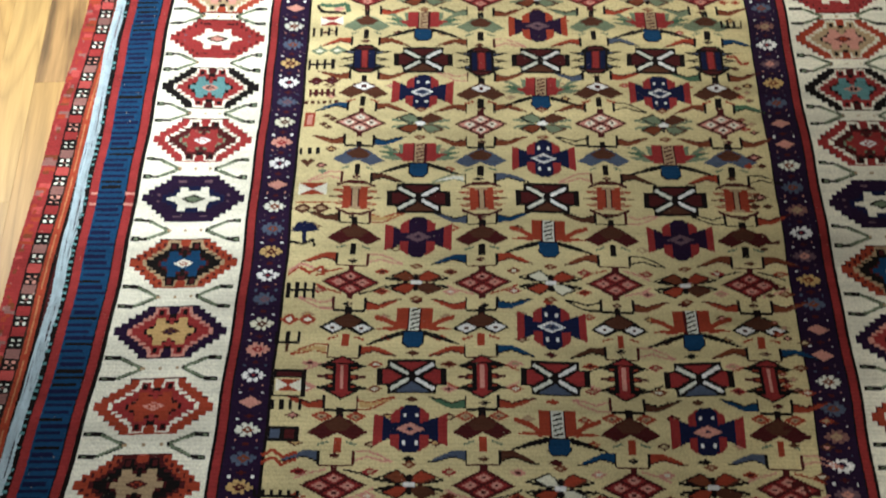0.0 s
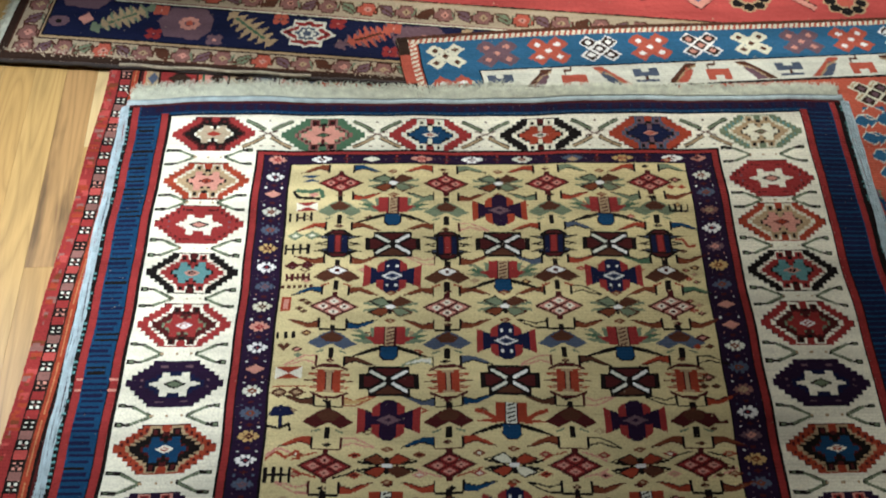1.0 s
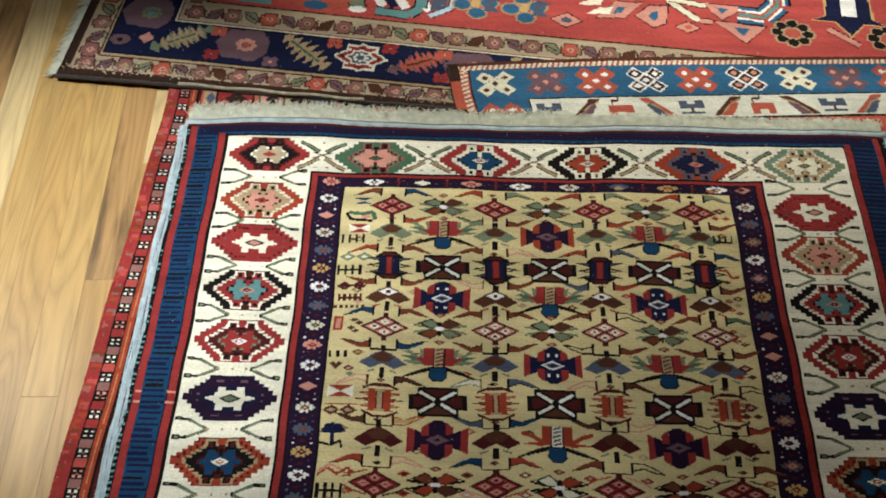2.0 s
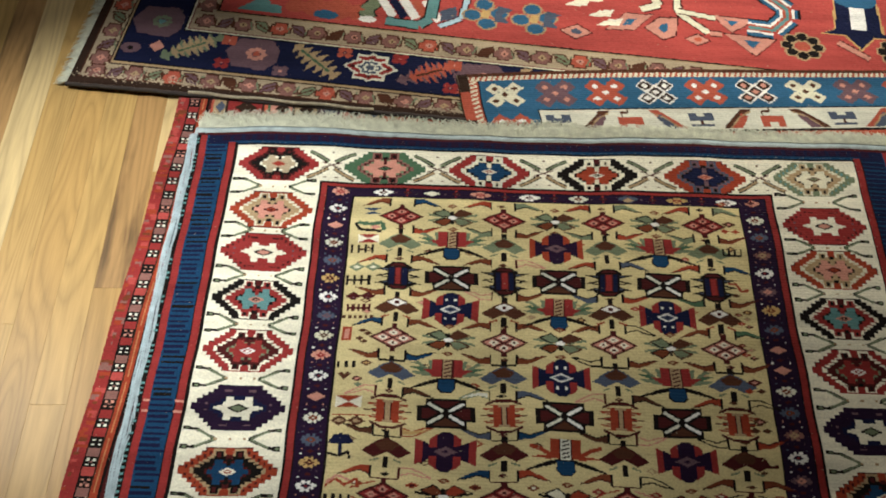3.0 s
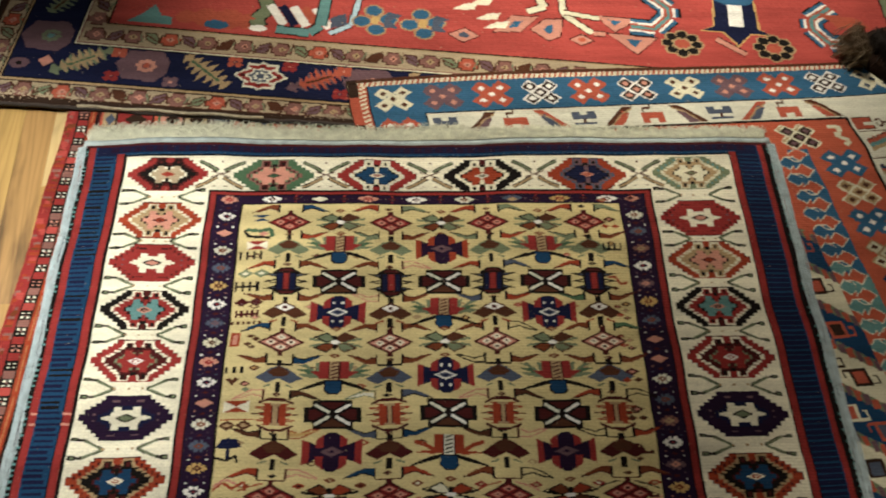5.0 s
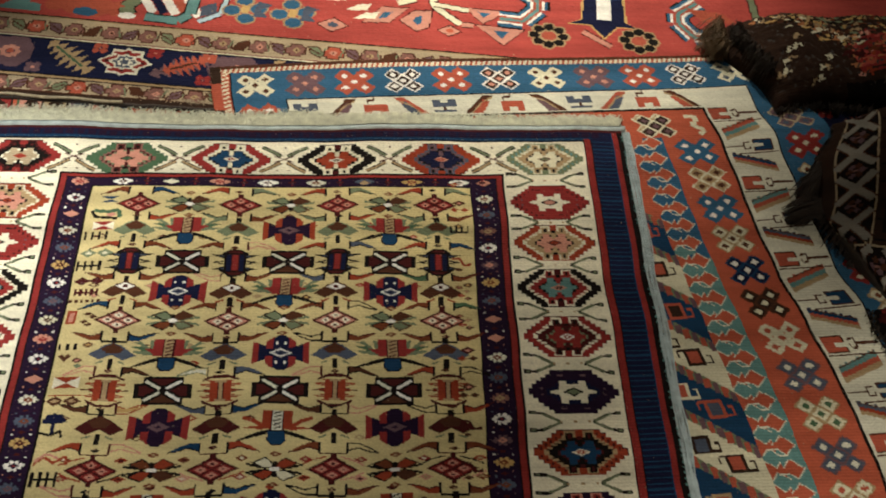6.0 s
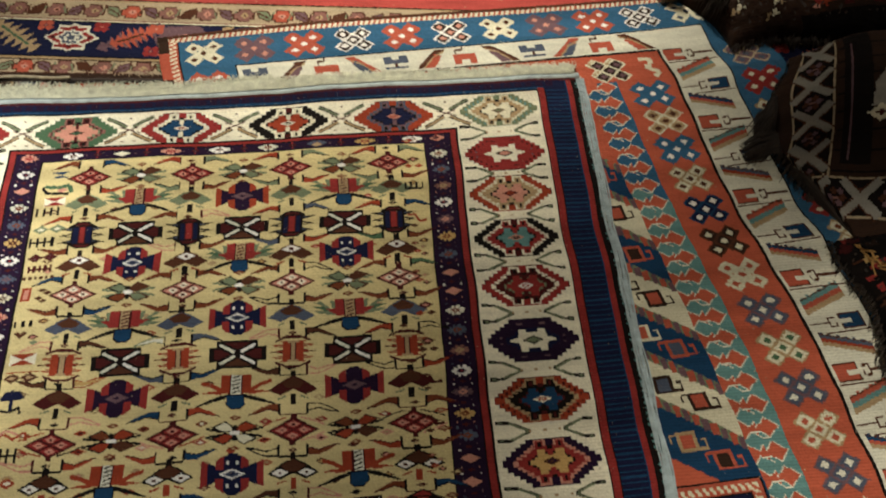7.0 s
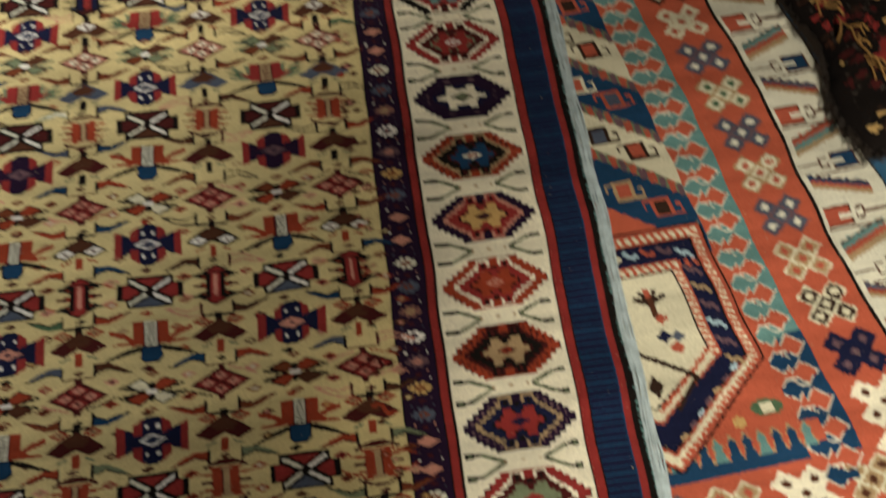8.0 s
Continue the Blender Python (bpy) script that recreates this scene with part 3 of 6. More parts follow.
def flower(c, u, v, one, two):
    """Four pointed petals laid flat about a white heart, with thin outer sepals."""
    for s, q, d in ((-1, -1, two), (1, 1, two), (1, -1, one), (-1, 1, one)):
        c.line([(u + s * 0.012, v + q * 0.001), (u + s * 0.046, v + q * 0.0075)], 0.0042, "sage" if two == "sage" else "black")
        edge = "black" if (s > 0) == (d == "cream") or d == "cream" else "brown"
        c.shape(u, v, ((0, 0), (s * 0.004, q * 0.012), (s * 0.016, q * 0.0205), (s * 0.040, q * 0.0105), (s * 0.020, q * 0.0015)), edge)
        c.shape(u, v, ((s * 0.003, q * 0.0025), (s * 0.007, q * 0.012), (s * 0.016, q * 0.0180), (s * 0.033, q * 0.0105), (s * 0.019, q * 0.0035)), d if not (d == "brown" and s < 0) else "russet")
    c.rect(u - 0.0028, v - 0.014, u + 0.0028, v + 0.014, "black")
    c.disc(u, v, 0.0085, 0.0040, "white")
    for q in (-1, 1):
        c.rhomb(u, v + q * 0.0265, 0.011, 0.0050, "russet")
        c.rhomb(u, v + q * 0.0265, 0.005, 0.0024, "tan")


def bat(c, u, v, body, wing, eyes=False, foot="black"):
    c.rect(u - 0.005, v - 0.031, u + 0.005, v - 0.018, "black")
    c.shape(u, v, ((-0.041, 0.004), (-0.016, -0.014), (0.0, -0.021), (0.016, -0.014), (0.041, 0.004), (0.020, 0.014), (0.0, 0.004), (-0.020, 0.014)), "black" if eyes is True else wing)
    c.shape(u, v, ((-0.020, -0.008), (0.0, -0.020), (0.020, -0.008), (0.010, 0.001), (-0.010, 0.001)), body)
    if eyes == "one":
        c.rhomb(u, v - 0.010, 0.017, 0.008, "white")
        c.rect(u - 0.004, v - 0.0125, u + 0.004, v - 0.0075, "maroon")
    elif eyes:
        for s in (-1, 1):
            c.rhomb(u + s * 0.021, v + 0.003, 0.014, 0.007, "white")
            c.rect(u + s * 0.021 - 0.003, v + 0.001, u + s * 0.021 + 0.003, v + 0.005, "brown")
    if foot == "rust" and not eyes:
        for s in (-1, 1):
            c.rhomb(u + s * 0.023, v - 0.019, 0.015, 0.0075, "rust")
            c.rhomb(u + s * 0.023, v - 0.019, 0.008, 0.0038, "tan")
            c.rect(u + s * 0.023 - 0.002, v - 0.0200, u + s * 0.023 + 0.002, v - 0.0180, "maroon")
    c.rect(u - 0.005, v + 0.011, u + 0.005, v + 0.030, foot)
    for s in (-1, 1):
        c.line([(u + s * 0.012, v + 0.016), (u + s * 0.026, v + 0.021)], 0.003, "sage" if not eyes else "rust")


def beetle(c, u, v, stripe="red", side="navy"):
    for s in (-1, 1):
        for q in (-0.013, 0.0, 0.013):
            c.shape(u, v, ((s * 0.016, q - 0.0055), (s * 0.044, q * 1.25), (s * 0.016, q + 0.0055)), "black")
            c.shape(u, v, ((s * 0.016, q - 0.0022), (s * 0.032, q * 1.15), (s * 0.016, q + 0.0022)), "slate" if q else "camel")
        c.shape(u, v, ((-0.027, s * 0.019), (-0.010, s * 0.030), (0.010, s * 0.030), (0.027, s * 0.019), (0.018, s * 0.016), (-0.018, s * 0.016)), "black")
        c.shape(u, v, ((-0.016, s * 0.021), (-0.008, s * 0.027), (0.008, s * 0.027), (0.016, s * 0.021)), "maroon")
    c.rect(u - 0.019, v - 0.019, u + 0.019, v + 0.019, "black")
    c.rect(u - 0.016, v - 0.018, u + 0.016, v + 0.018, side)
    c.rect(u - 0.0068, v - 0.019, u + 0.0068, v + 0.019, "maroon")
    c.rect(u - 0.0045, v - 0.017, u + 0.0045, v + 0.017, stripe)


def slim_beetle(c, u, v):
    for s in (-1, 1):
        for q in (-0.013, 0.0, 0.013):
            c.shape(u, v, ((s * 0.010, q - 0.006), (s * 0.038, q * 1.35), (s * 0.010, q + 0.006)), "black" if q else "maroon")
            c.shape(u, v, ((s * 0.010, q - 0.0024), (s * 0.026, q * 1.2), (s * 0.010, q + 0.0024)), "rust")
        c.shape(u, v, ((-0.024, s * 0.020), (0.0, s * 0.033), (0.024, s * 0.020), (0.014, s * 0.017), (-0.014, s * 0.017)), "black")
        c.shape(u, v, ((-0.015, s * 0.0215), (0.0, s * 0.030), (0.015, s * 0.0215)), "red")
    c.rect(u - 0.013, v - 0.019, u + 0.013, v + 0.019, "black")
    c.rect(u - 0.0078, v - 0.020, u + 0.0078, v + 0.020, "red")
    c.rect(u - 0.0026, v - 0.016, u + 0.0026, v + 0.016, "pink")


def bobbin(c, u, v):
    for s in (-1, 1):
        c.line([(u - 0.030, v + s * 0.020), (u - 0.010, v + s * 0.029), (u + 0.010, v + s * 0.029), (u + 0.030, v + s * 0.020)], 0.0042, "maroon")
        c.line([(u - 0.022, v + s * 0.019), (u + 0.022, v + s * 0.019)], 0.0036, "rust")
        for q in (-0.010, 0.0, 0.010):
            c.shape(u, v, ((s * 0.014, q - 0.004), (s * 0.040, q * 1.2), (s * 0.014, q + 0.004)), "rust" if q else "maroon")
            c.shape(u, v, ((s * 0.014, q - 0.0014), (s * 0.030, q * 1.1), (s * 0.014, q + 0.0014)), "tan" if q else "rust")
        c.rect(u + s * 0.0115 - 0.0065, v - 0.017, u + s * 0.0115 + 0.0065, v + 0.017, "rust")
    c.rect(u - 0.0055, v - 0.020, u + 0.0055, v + 0.020, "maroon")
    c.rect(u - 0.0040, v - 0.020, u + 0.0040, v + 0.020, "tan")
    for s in (-1, 1):
        c.rect(u - 0.009, v + s * 0.018 - 0.002, u + 0.009, v + s * 0.018 + 0.002, "tan")


def flag(c, u, v, s, dye, q, outline=None):
    """A tapering pennant on a dark staff; q turns its tail up or down, an outlined one shows the ground inside."""
    pts = ((0, -0.0088 * q), (s * 0.019, -0.0084 * q), (s * 0.034, -0.0022 * q), (s * 0.052, 0.0078 * q), (s * 0.035, 0.0052 * q), (s * 0.019, -0.0006 * q), (0, 0.0050 * q))
    if outline:
        c.line([(u + a, v + b) for a, b in pts] + [(u, v - 0.0088 * q)], 0.0026, outline)
        if dye != "camel":
            c.shape(u, v, tuple((s * 0.003 + p * 0.86, w * 0.62) for p, w in pts), dye)
    else:
        c.shape(u, v, pts, dye)
        c.line([(u + a, v + b) for a, b in pts[3:]], 0.0022, "maroon" if dye in ("rust", "red", "russet") else "black")
    c.rect(u - 0.0020, v - 0.0100, u + 0.0020, v + 0.0090, "maroon" if outline in ("rust", "pink") else "black")


PENNANT = {"r": ("rust", None), "b": ("russet", None), "m": ("brown", None), "g": ("sage", None), "G": ("green", None), "n": ("blue", None), "s": ("slate", None),
           "w": ("bone", "sage"), "o": ("camel", "pink"), "y": ("gold", "rust"), "k": ("camel", "black"), ".": (None, None)}
PENNANTS = ["bnrgrgrg", ".rgbgrgb", "rbborsrn", "bbobsrGb", "nbbbbkbG", "bnbbkbbb", "omwsomrk", "mysnmokr", "ronrbkbb", "orrnkbrb", "yrrnmobn", "ryGromnr", "sosmnrso", "rmbnrbom"]
ROWS = [0.161, 0.221, 0.294, 0.359, 0.420, 0.486, 0.557, 0.624, 0.700, 0.769, 0.846, 0.922, 0.998, 1.068, 1.140, 1.212, 1.285, 1.355]
rng = random.Random(11)


def spread(u, v):
    k = 1 + 0.085 * (v - 0.16) if u > 0.53 else 1 + 0.12 * max(0.0, v - 0.75)
    return 0.53 + (u - 0.53) * k


MAIN, BETWEEN = (0.431, 0.623, 0.812), (0.335, 0.527, 0.714, 0.903)
for r, v in enumerate(ROWS):
    low = v > 0.65
    nxt = ROWS[r + 1] if r + 1 < len(ROWS) else v + 0.07
    for row, edge in ([(0, (FT + 0.006 + v - 0.030) / 2 + 0.001)] if r == 0 else []) + [(r + 1, (v + nxt) / 2)]:
        q = 1 if row % 2 == 0 else -1
        for k, u in enumerate(BETWEEN):
            u = spread(u, edge)
            for side, s in enumerate((-1, 1)):
                dye, line = PENNANT[PENNANTS[row % len(PENNANTS)][k * 2 + side]]
                if dye:
                    flag(c, u + s * 0.023, edge, s, dye, q, line)
            if row >= 5:
                c.rect(u - 0.023, edge + 0.010 - 0.001, u + 0.023, edge + 0.0120, "black" if row % 2 else "maroon")
            # small lozenges scattered beside the pennants
            for side in (-1, 1):
                if rng.random() < (0.75 if low else 0.45):
                    a, b = u + side * rng.uniform(0.040, 0.066), edge - q * 0.019 + rng.uniform(-0.002, 0.002)
                    c.rhomb(a, b, 0.0105, 0.0055, rng.choice(("rust", "brown", "brown", "maroon", "tan")))
                    c.rhomb(a, b, 0.0055, 0.0028, rng.choice(("tan", "pink", "gold", "camel")))
            if rng.random() < 0.7:
                c.rhomb(u + rng.uniform(-0.004, 0.004), edge + rng.uniform(-0.003, 0.003), 0.0085, 0.0042, rng.choice(("maroon", "black", "brown")))
                c.rect(u - 0.002, edge - 0.0012, u + 0.002, edge + 0.0012, "tan")
            if row >= 8:
                for side in (-1, 1):
                    a, b = u + side * 0.046, edge + q * 0.020
                    c.rhomb(a, b, 0.012, 0.0056, rng.choice(("rust", "pink", "russet", "red")))
                    c.rhomb(a, b, 0.006, 0.0026, rng.choice(("tan", "cream", "maroon")))
                    if rng.random() < 0.6:
                        c.line([(u + side * 0.012, edge + q * 0.016), (u + side * 0.034, edge + q * 0.022), (u + side * 0.052, edge + q * 0.030)], 0.0026, rng.choice(("rust", "pink", "black")))
            if low and k < 3:
                c.rhomb(u + 0.097, edge + 0.004 * q, 0.010, 0.0048, rng.choice(("maroon", "rust", "black", "brown")))
for r, v in enumerate(ROWS):
    low = v > 0.65
    for k, u in enumerate(MAIN):
        u = spread(u, v)
        if r % 4 == 0:
            flower(c, u, v, "rust" if low else "brown", ("cream" if k % 2 else "brown") if low else "sage")
        elif r % 4 == 2:
            xbox(c, u, v, "red" if low else "maroon", "slate" if low else "brown")
        elif (k == 1) == (r % 4 == 1):
            cross(c, u, v, "red" if low or r > 2 else "rust", ("mauve" if r in (1, 7) else "pink" if r == 11 else "slate"), "aubergine" if r in (1, 7) else "navy")
        else:
            insect(c, u, v, "green" if v < 0.6 else "red")
    for k, u in enumerate(BETWEEN):
        u = spread(u, v)
        if r % 4 == 0:
            diamond(c, u, v, "maroon", "red" if r != 4 else "pink", "pink" if r != 4 else "ivory")
        elif r % 4 == 2:
            bobbin(c, u, v) if r % 8 == 6 else slim_beetle(c, u, v) if low else beetle(c, u, v)
        else:
            bat(c, u, v, "brown", {1: "sage", 3: "brown", 5: "slate", 7: "maroon"}.get(r, "maroon" if r % 3 else "slate"), "one" if r == 3 else r == 9, "rust" if r in (9, 11, 13, 15) else "black")
    # small signs along the right side of the field
    u = FR - 0.024
    sign = rng.randrange(3)
    if r == 1:
        comb_u = u - 0.004
        for k in range(4):
            c.rect(comb_u - 0.018 + k * 0.011, v - 0.012, comb_u - 0.0145 + k * 0.011, v + 0.004, "black")
        c.rect(comb_u - 0.018, v + 0.002, comb_u + 0.018, v + 0.005, "black")
    elif sign == 0:
        for a, b, d in ((-0.008, -0.010, "russet"), (0.006, -0.002, "tan"), (-0.004, 0.008, "rust"), (0.008, 0.014, "brown")):
            c.rhomb(u + a, v + b, 0.0085, 0.0042, d)
            c.rect(u + a - 0.002, v + b - 0.0012, u + a + 0.002, v + b + 0.0012, "pink")
    elif sign == 1:
        c.rhomb(u, v - 0.006, 0.014, 0.007, rng.choice(("maroon", "rust", "brown")))
        c.rhomb(u, v - 0.006, 0.006, 0.003, "pink")
        for s in (-1, 1):
            c.rhomb(u + s * 0.010, v + 0.010, 0.009, 0.005, rng.choice(("brown", "rust")))
    else:
        c.line([(u - 0.018, v - 0.008), (u - 0.004, v - 0.010), (u + 0.004, v + 0.006), (u + 0.018, v + 0.004)], 0.005, rng.choice(("rust", "maroon")))
        c.rhomb(u - 0.006, v + 0.016, 0.008, 0.004, "brown")


# small signs along the left side of the field, from the top down
def bow(c, u, v, one, two, w=0.021, h=0.010):
    """Two triangles point to point with pale triangles between."""
    c.rect(u - w, v - h, u + w, v + h, two)
    for s in (-1, 1):
        c.shape(u, v, ((-w, s * h), (w, s * h), (0, 0)), one)


def comb(c, u, v, teeth, dye="black", w=0.016, h=0.020, bar=None):
    """Upright bars, joined where bar says: at the foot (1), the head (-1) or the waist (0)."""
    for k in range(teeth):
        a = u - w + 2 * w * k / (teeth - 1)
        c.rect(a - 0.0026, v - h / 2, a + 0.0026, v + h / 2, dye)
    if bar is not None:
        c.rect(u - w, v + bar * h * 0.42 - 0.0022, u + w, v + bar * h * 0.42 + 0.0022, dye)


def twin(c, u, v, dye, eye, r=0.015):
    for s in (-1, 1):
        c.rhomb(u + s * r * 0.92, v, r, 0.0095, dye)
        c.rhomb(u + s * r * 0.92, v, r * 0.45, 0.0040, eye)


SL = FL + 0.030
bow(c, SL + 0.010, 0.150, "blue", "camel", 0.017, 0.007)
c.line([(SL - 0.016, 0.176), (SL + 0.012, 0.180), (SL + 0.030, 0.176), (SL + 0.034, 0.194)], 0.008, "green")
c.line([(SL - 0.020, 0.178), (SL - 0.010, 0.192), (SL + 0.030, 0.196)], 0.006, "black")
c.rhomb(SL + 0.018, 0.187, 0.010, 0.005, "pink")
bow(c, SL + 0.006, 0.213, "red", "ivory", 0.018, 0.009)
comb(c, SL - 0.004, 0.236, 4, "black", 0.019, 0.019)
c.rect(SL - 0.009, 0.234, SL + 0.000, 0.239, "maroon")
twin(c, SL + 0.004, 0.276, "sage", "cream", 0.016)
comb(c, SL - 0.006, 0.304, 4, "black", 0.019, 0.022, 0)
twin(c, SL, 0.338, "maroon", "mauve", 0.014)
c.rect(SL - 0.022, 0.336, SL + 0.022, 0.340, "maroon")
comb(c, SL - 0.002, 0.362, 5, "maroon", 0.019, 0.015, 0)
comb(c, SL - 0.002, 0.381, 6, "brown", 0.024, 0.005)
c.rect(SL - 0.026, 0.401, SL - 0.008, 0.427, "rust")
c.rect(SL - 0.021, 0.405, SL - 0.013, 0.423, "pink")
for a, b in ((0.010, 0.408), (0.020, 0.414), (0.006, 0.424), (0.014, 0.430)):
    c.rhomb(SL + a, b, 0.008, 0.004, "brown")
comb(c, SL - 0.012, 0.474, 3, "black", 0.013, 0.014)
c.shape(SL - 0.014, 0.495, ((-0.011, -0.003), (-0.005, -0.006), (0, -0.002), (0.005, -0.006), (0.011, -0.003), (0, 0.008)), "brown")
c.rhomb(SL + 0.010, 0.512, 0.009, 0.004, "sage")
bow(c, SL - 0.002, 0.544, "rust", "ivory", 0.022, 0.011)
twin(c, SL, 0.578, "brown", "tan", 0.015)
c.rect(SL - 0.026, 0.566, SL + 0.030, 0.569, "rust")
c.shape(SL - 0.010, 0.612, ((-0.020, 0.004), (-0.010, -0.010), (0.012, -0.010), (0.022, 0.004), (0.010, 0.008), (-0.010, 0.008)), "navy")
c.rect(SL - 0.0125, 0.600, SL - 0.0065, 0.640, "navy")
c.line([(SL - 0.032, 0.634), (SL - 0.012, 0.640), (SL + 0.004, 0.632), (SL + 0.006, 0.644)], 0.0042, "black")
c.line([(SL - 0.028, 0.690), (SL - 0.012, 0.678), (SL + 0.004, 0.688), (SL + 0.022, 0.676), (SL + 0.024, 0.690)], 0.0045, "rust")
c.line([(SL - 0.026, 0.684), (SL - 0.010, 0.672), (SL + 0.010, 0.680)], 0.0040, "pink")
comb(c, SL - 0.006, 0.716, 4, "black", 0.018, 0.026, 0)
twin(c, SL - 0.006, 0.762, "rust", "ivory", 0.014)
comb(c, SL - 0.018, 0.790, 3, "black", 0.016, 0.018, 1)
c.rect(SL - 0.020, 0.800, SL - 0.014, 0.812, "brown")
c.rect(SL - 0.032, 0.838, SL + 0.014, 0.878, "black")
c.rect(SL - 0.027, 0.850, SL + 0.009, 0.876, "camel")
bow(c, SL - 0.009, 0.861, "rust", "ivory", 0.017, 0.009)
c.rect(SL - 0.026, 0.841, SL + 0.008, 0.847, "maroon")
comb(c, SL - 0.010, 0.889, 4, "black", 0.018, 0.013)
c.rect(SL - 0.034, 0.920, SL + 0.010, 0.940, "black")
c.rect(SL - 0.028, 0.924, SL - 0.014, 0.936, "slate")
c.rect(SL - 0.008, 0.924, SL + 0.004, 0.936, "maroon")
for dv, d in ((0.0, "rust"), (0.010, "rust")):
    c.line([(SL - 0.034, 0.960 + dv), (SL - 0.020, 0.952 + dv), (SL - 0.008, 0.962 + dv), (SL + 0.010, 0.954 + dv)], 0.0045, d)
comb(c, SL - 0.012, 1.010, 6, "black", 0.026, 0.009, 1)
comb(c, SL - 0.018, 1.034, 3, "rust", 0.016, 0.014, -1)
bow(c, SL - 0.014, 1.066, "maroon", "ivory", 0.018, 0.009)
for k, v in enumerate((1.10, 1.14, 1.18, 1.22, 1.26, 1.30, 1.34, 1.39)):
    (comb, twin)[k % 2](c, SL - 0.014, v, *((4, "black") if k % 2 == 0 else ("rust", "cream")))

top_rug = thing("patterned_rug", "camel wool rug with ivory octagon border lying over other rugs", "rug")
GUARD = (0.172, 0.084, 1.044, END - 0.084)
c.weave("field", (FL, FT, FR, FB), place_top, top_rug, "camel-yellow field with rows of insects, crosses and diamonds")
c.weave("inner_border", (*GUARD, FL, FT, FR, FB), place_top, top_rug, "aubergine guard border with small rosettes")
c.weave("main_border", (-0.005, -0.006, 1.221, END + 0.006, *GUARD), place_top, top_rug, "ivory border with stepped octagons")
c.weave("outer_border", (LE, -0.034, RE, END + 0.034, -0.005, -0.006, 1.221, END + 0.006), place_top, top_rug, "blue barred guard between red stripes")
backing("backing", LE, -0.034, RE, END + 0.034, place_top, top_rug, 0.006)


def cord(name, us, vs, place, r, material, parent, label, wob=0.0015):
    rr = random.Random(3)
    x, y, z = place(np.array(us, float), np.array(vs, float))
    pts = [(a + rr.uniform(-wob, wob), b + rr.uniform(-wob, wob), max(FLOOR + r, d - 0.002)) for a, b, d in zip(x, y, z)]
    return tube_bundle(name, [(pts, r)], material, parent, label, 8)


N = 120
vs = np.linspace(-0.03, END + 0.03, N)


def wrapped_edge(u0, u1, place, parent, seed):
    """Overcast edge: strands side by side that wander, bound by slanting turns of yarn."""
    rr = random.Random(seed)
    n = 7
    strands = []
    phase = [rr.uniform(0, 6) for _ in range(n)]
    for k in range(n):
        u = u0 + (u1 - u0) * (k + 0.5) / n
        us = u + 0.0011 * np.sin(vs * 34 + phase[k]) + np.array([rr.uniform(-0.0007, 0.0007) for _ in vs])
        x, y, z = place(us, vs)
        arch = 0.0022 * math.sin(math.pi * (k + 0.5) / n)
        strands.append(([(a, b, max(FLOOR + 0.002, d - 0.002) + arch + rr.uniform(0, 0.0009)) for a, b, d in zip(x, y, z)], abs(u1 - u0) / n * rr.uniform(0.55, 0.75)))
    for j in range(230):
        v = vs[0] + (vs[-1] - vs[0]) * (j + rr.random() * 0.7) / 230
        f = np.linspace(0, 1, 5)
        x, y, z = place(u0 + (u1 - u0) * f, v + 0.006 * f * rr.uniform(0.4, 1.5))
        strands.append(([(a, b, max(FLOOR + 0.002, d - 0.002) + 0.0018 + 0.0024 * math.sin(math.pi * g)) for a, b, d, g in zip(x, y, z, f)], 0.0008 * rr.uniform(0.6, 1.3)))
    return tube_bundle("selvedge", strands, COTTON_BLUE, parent, "pale blue overcast edge", 5)


wrapped_edge(LE - 0.016, LE + 0.001, place_top, top_rug, 3)
wrapped_edge(RE - 0.001, RE + 0.017, place_top, top_rug, 4)


def flat_band(name, u0, v0, u1, v1, place, parent, material, label, drop=0.003):
    return backing(name, u0, v0, u1, v1, lambda u, v: (lambda p: (p[0], p[1], p[2] - drop))(place(u, v)), parent, 0.003, 0.0, 0.02, material, label)


flat_band("end_weave", LE - 0.008, -0.050, RE + 0.010, -0.034, place_top, top_rug, END_WEAVE, "pale blue flat-woven end")
flat_band("end_weave", LE - 0.008, END + 0.034, RE + 0.010, END + 0.050, place_top, top_rug, END_WEAVE, "pale blue flat-woven end")


def fringe(name, u0, u1, v, out, place, parent, material, count, length, r, seed, net=0.0, droop=0.004):
    """Knotted warp ends: yarns that stray, some crossing."""
    rr = random.Random(seed)
    strands = []
    for k in range(count):
        u = u0 + (u1 - u0) * (k + rr.random()) / count
        ln = length * rr.uniform(0.55, 1.1)
        lean = rr.gauss(0, 0.35) * ln
        pts = []
        for s in range(5):
            f = s / 4
            uu = u + lean * f + (net * math.sin(f * 9 + k) if net else 0) + rr.uniform(-1, 1) * 0.0015
            x, y, z = place(np.array([uu]), np.array([v + out * ln * f]))
            pts.append((x[0], y[0], z[0] - 0.002 - droop * f + rr.uniform(0, 0.004) * math.sin(f * 3)))
        strands.append((pts, r * rr.uniform(0.7, 1.2)))
    return tube_bundle(name, strands, material, parent, "cream knotted warp fringe", 4, "stuff")


flat_band("fringe_net", LE - 0.004, -0.072, RE + 0.004, -0.049, place_top, top_rug, COTTON, "cream knotted netting", 0.005)
fringe("fringe", LE, RE, -0.049, -1, place_top, top_rug, COTTON, 3600, 0.034, 0.0008, 1, 0.003, 0.003)
fringe("fringe", LE, LE + 0.75, -0.066, -1, place_top, top_rug, COTTON, 700, 0.032, 0.0008, 12, 0.003, 0.005)
fringe("fringe", LE, RE, END + 0.049, 1, place_top, top_rug, COTTON, 500, 0.045, 0.0016, 2, 0.004)

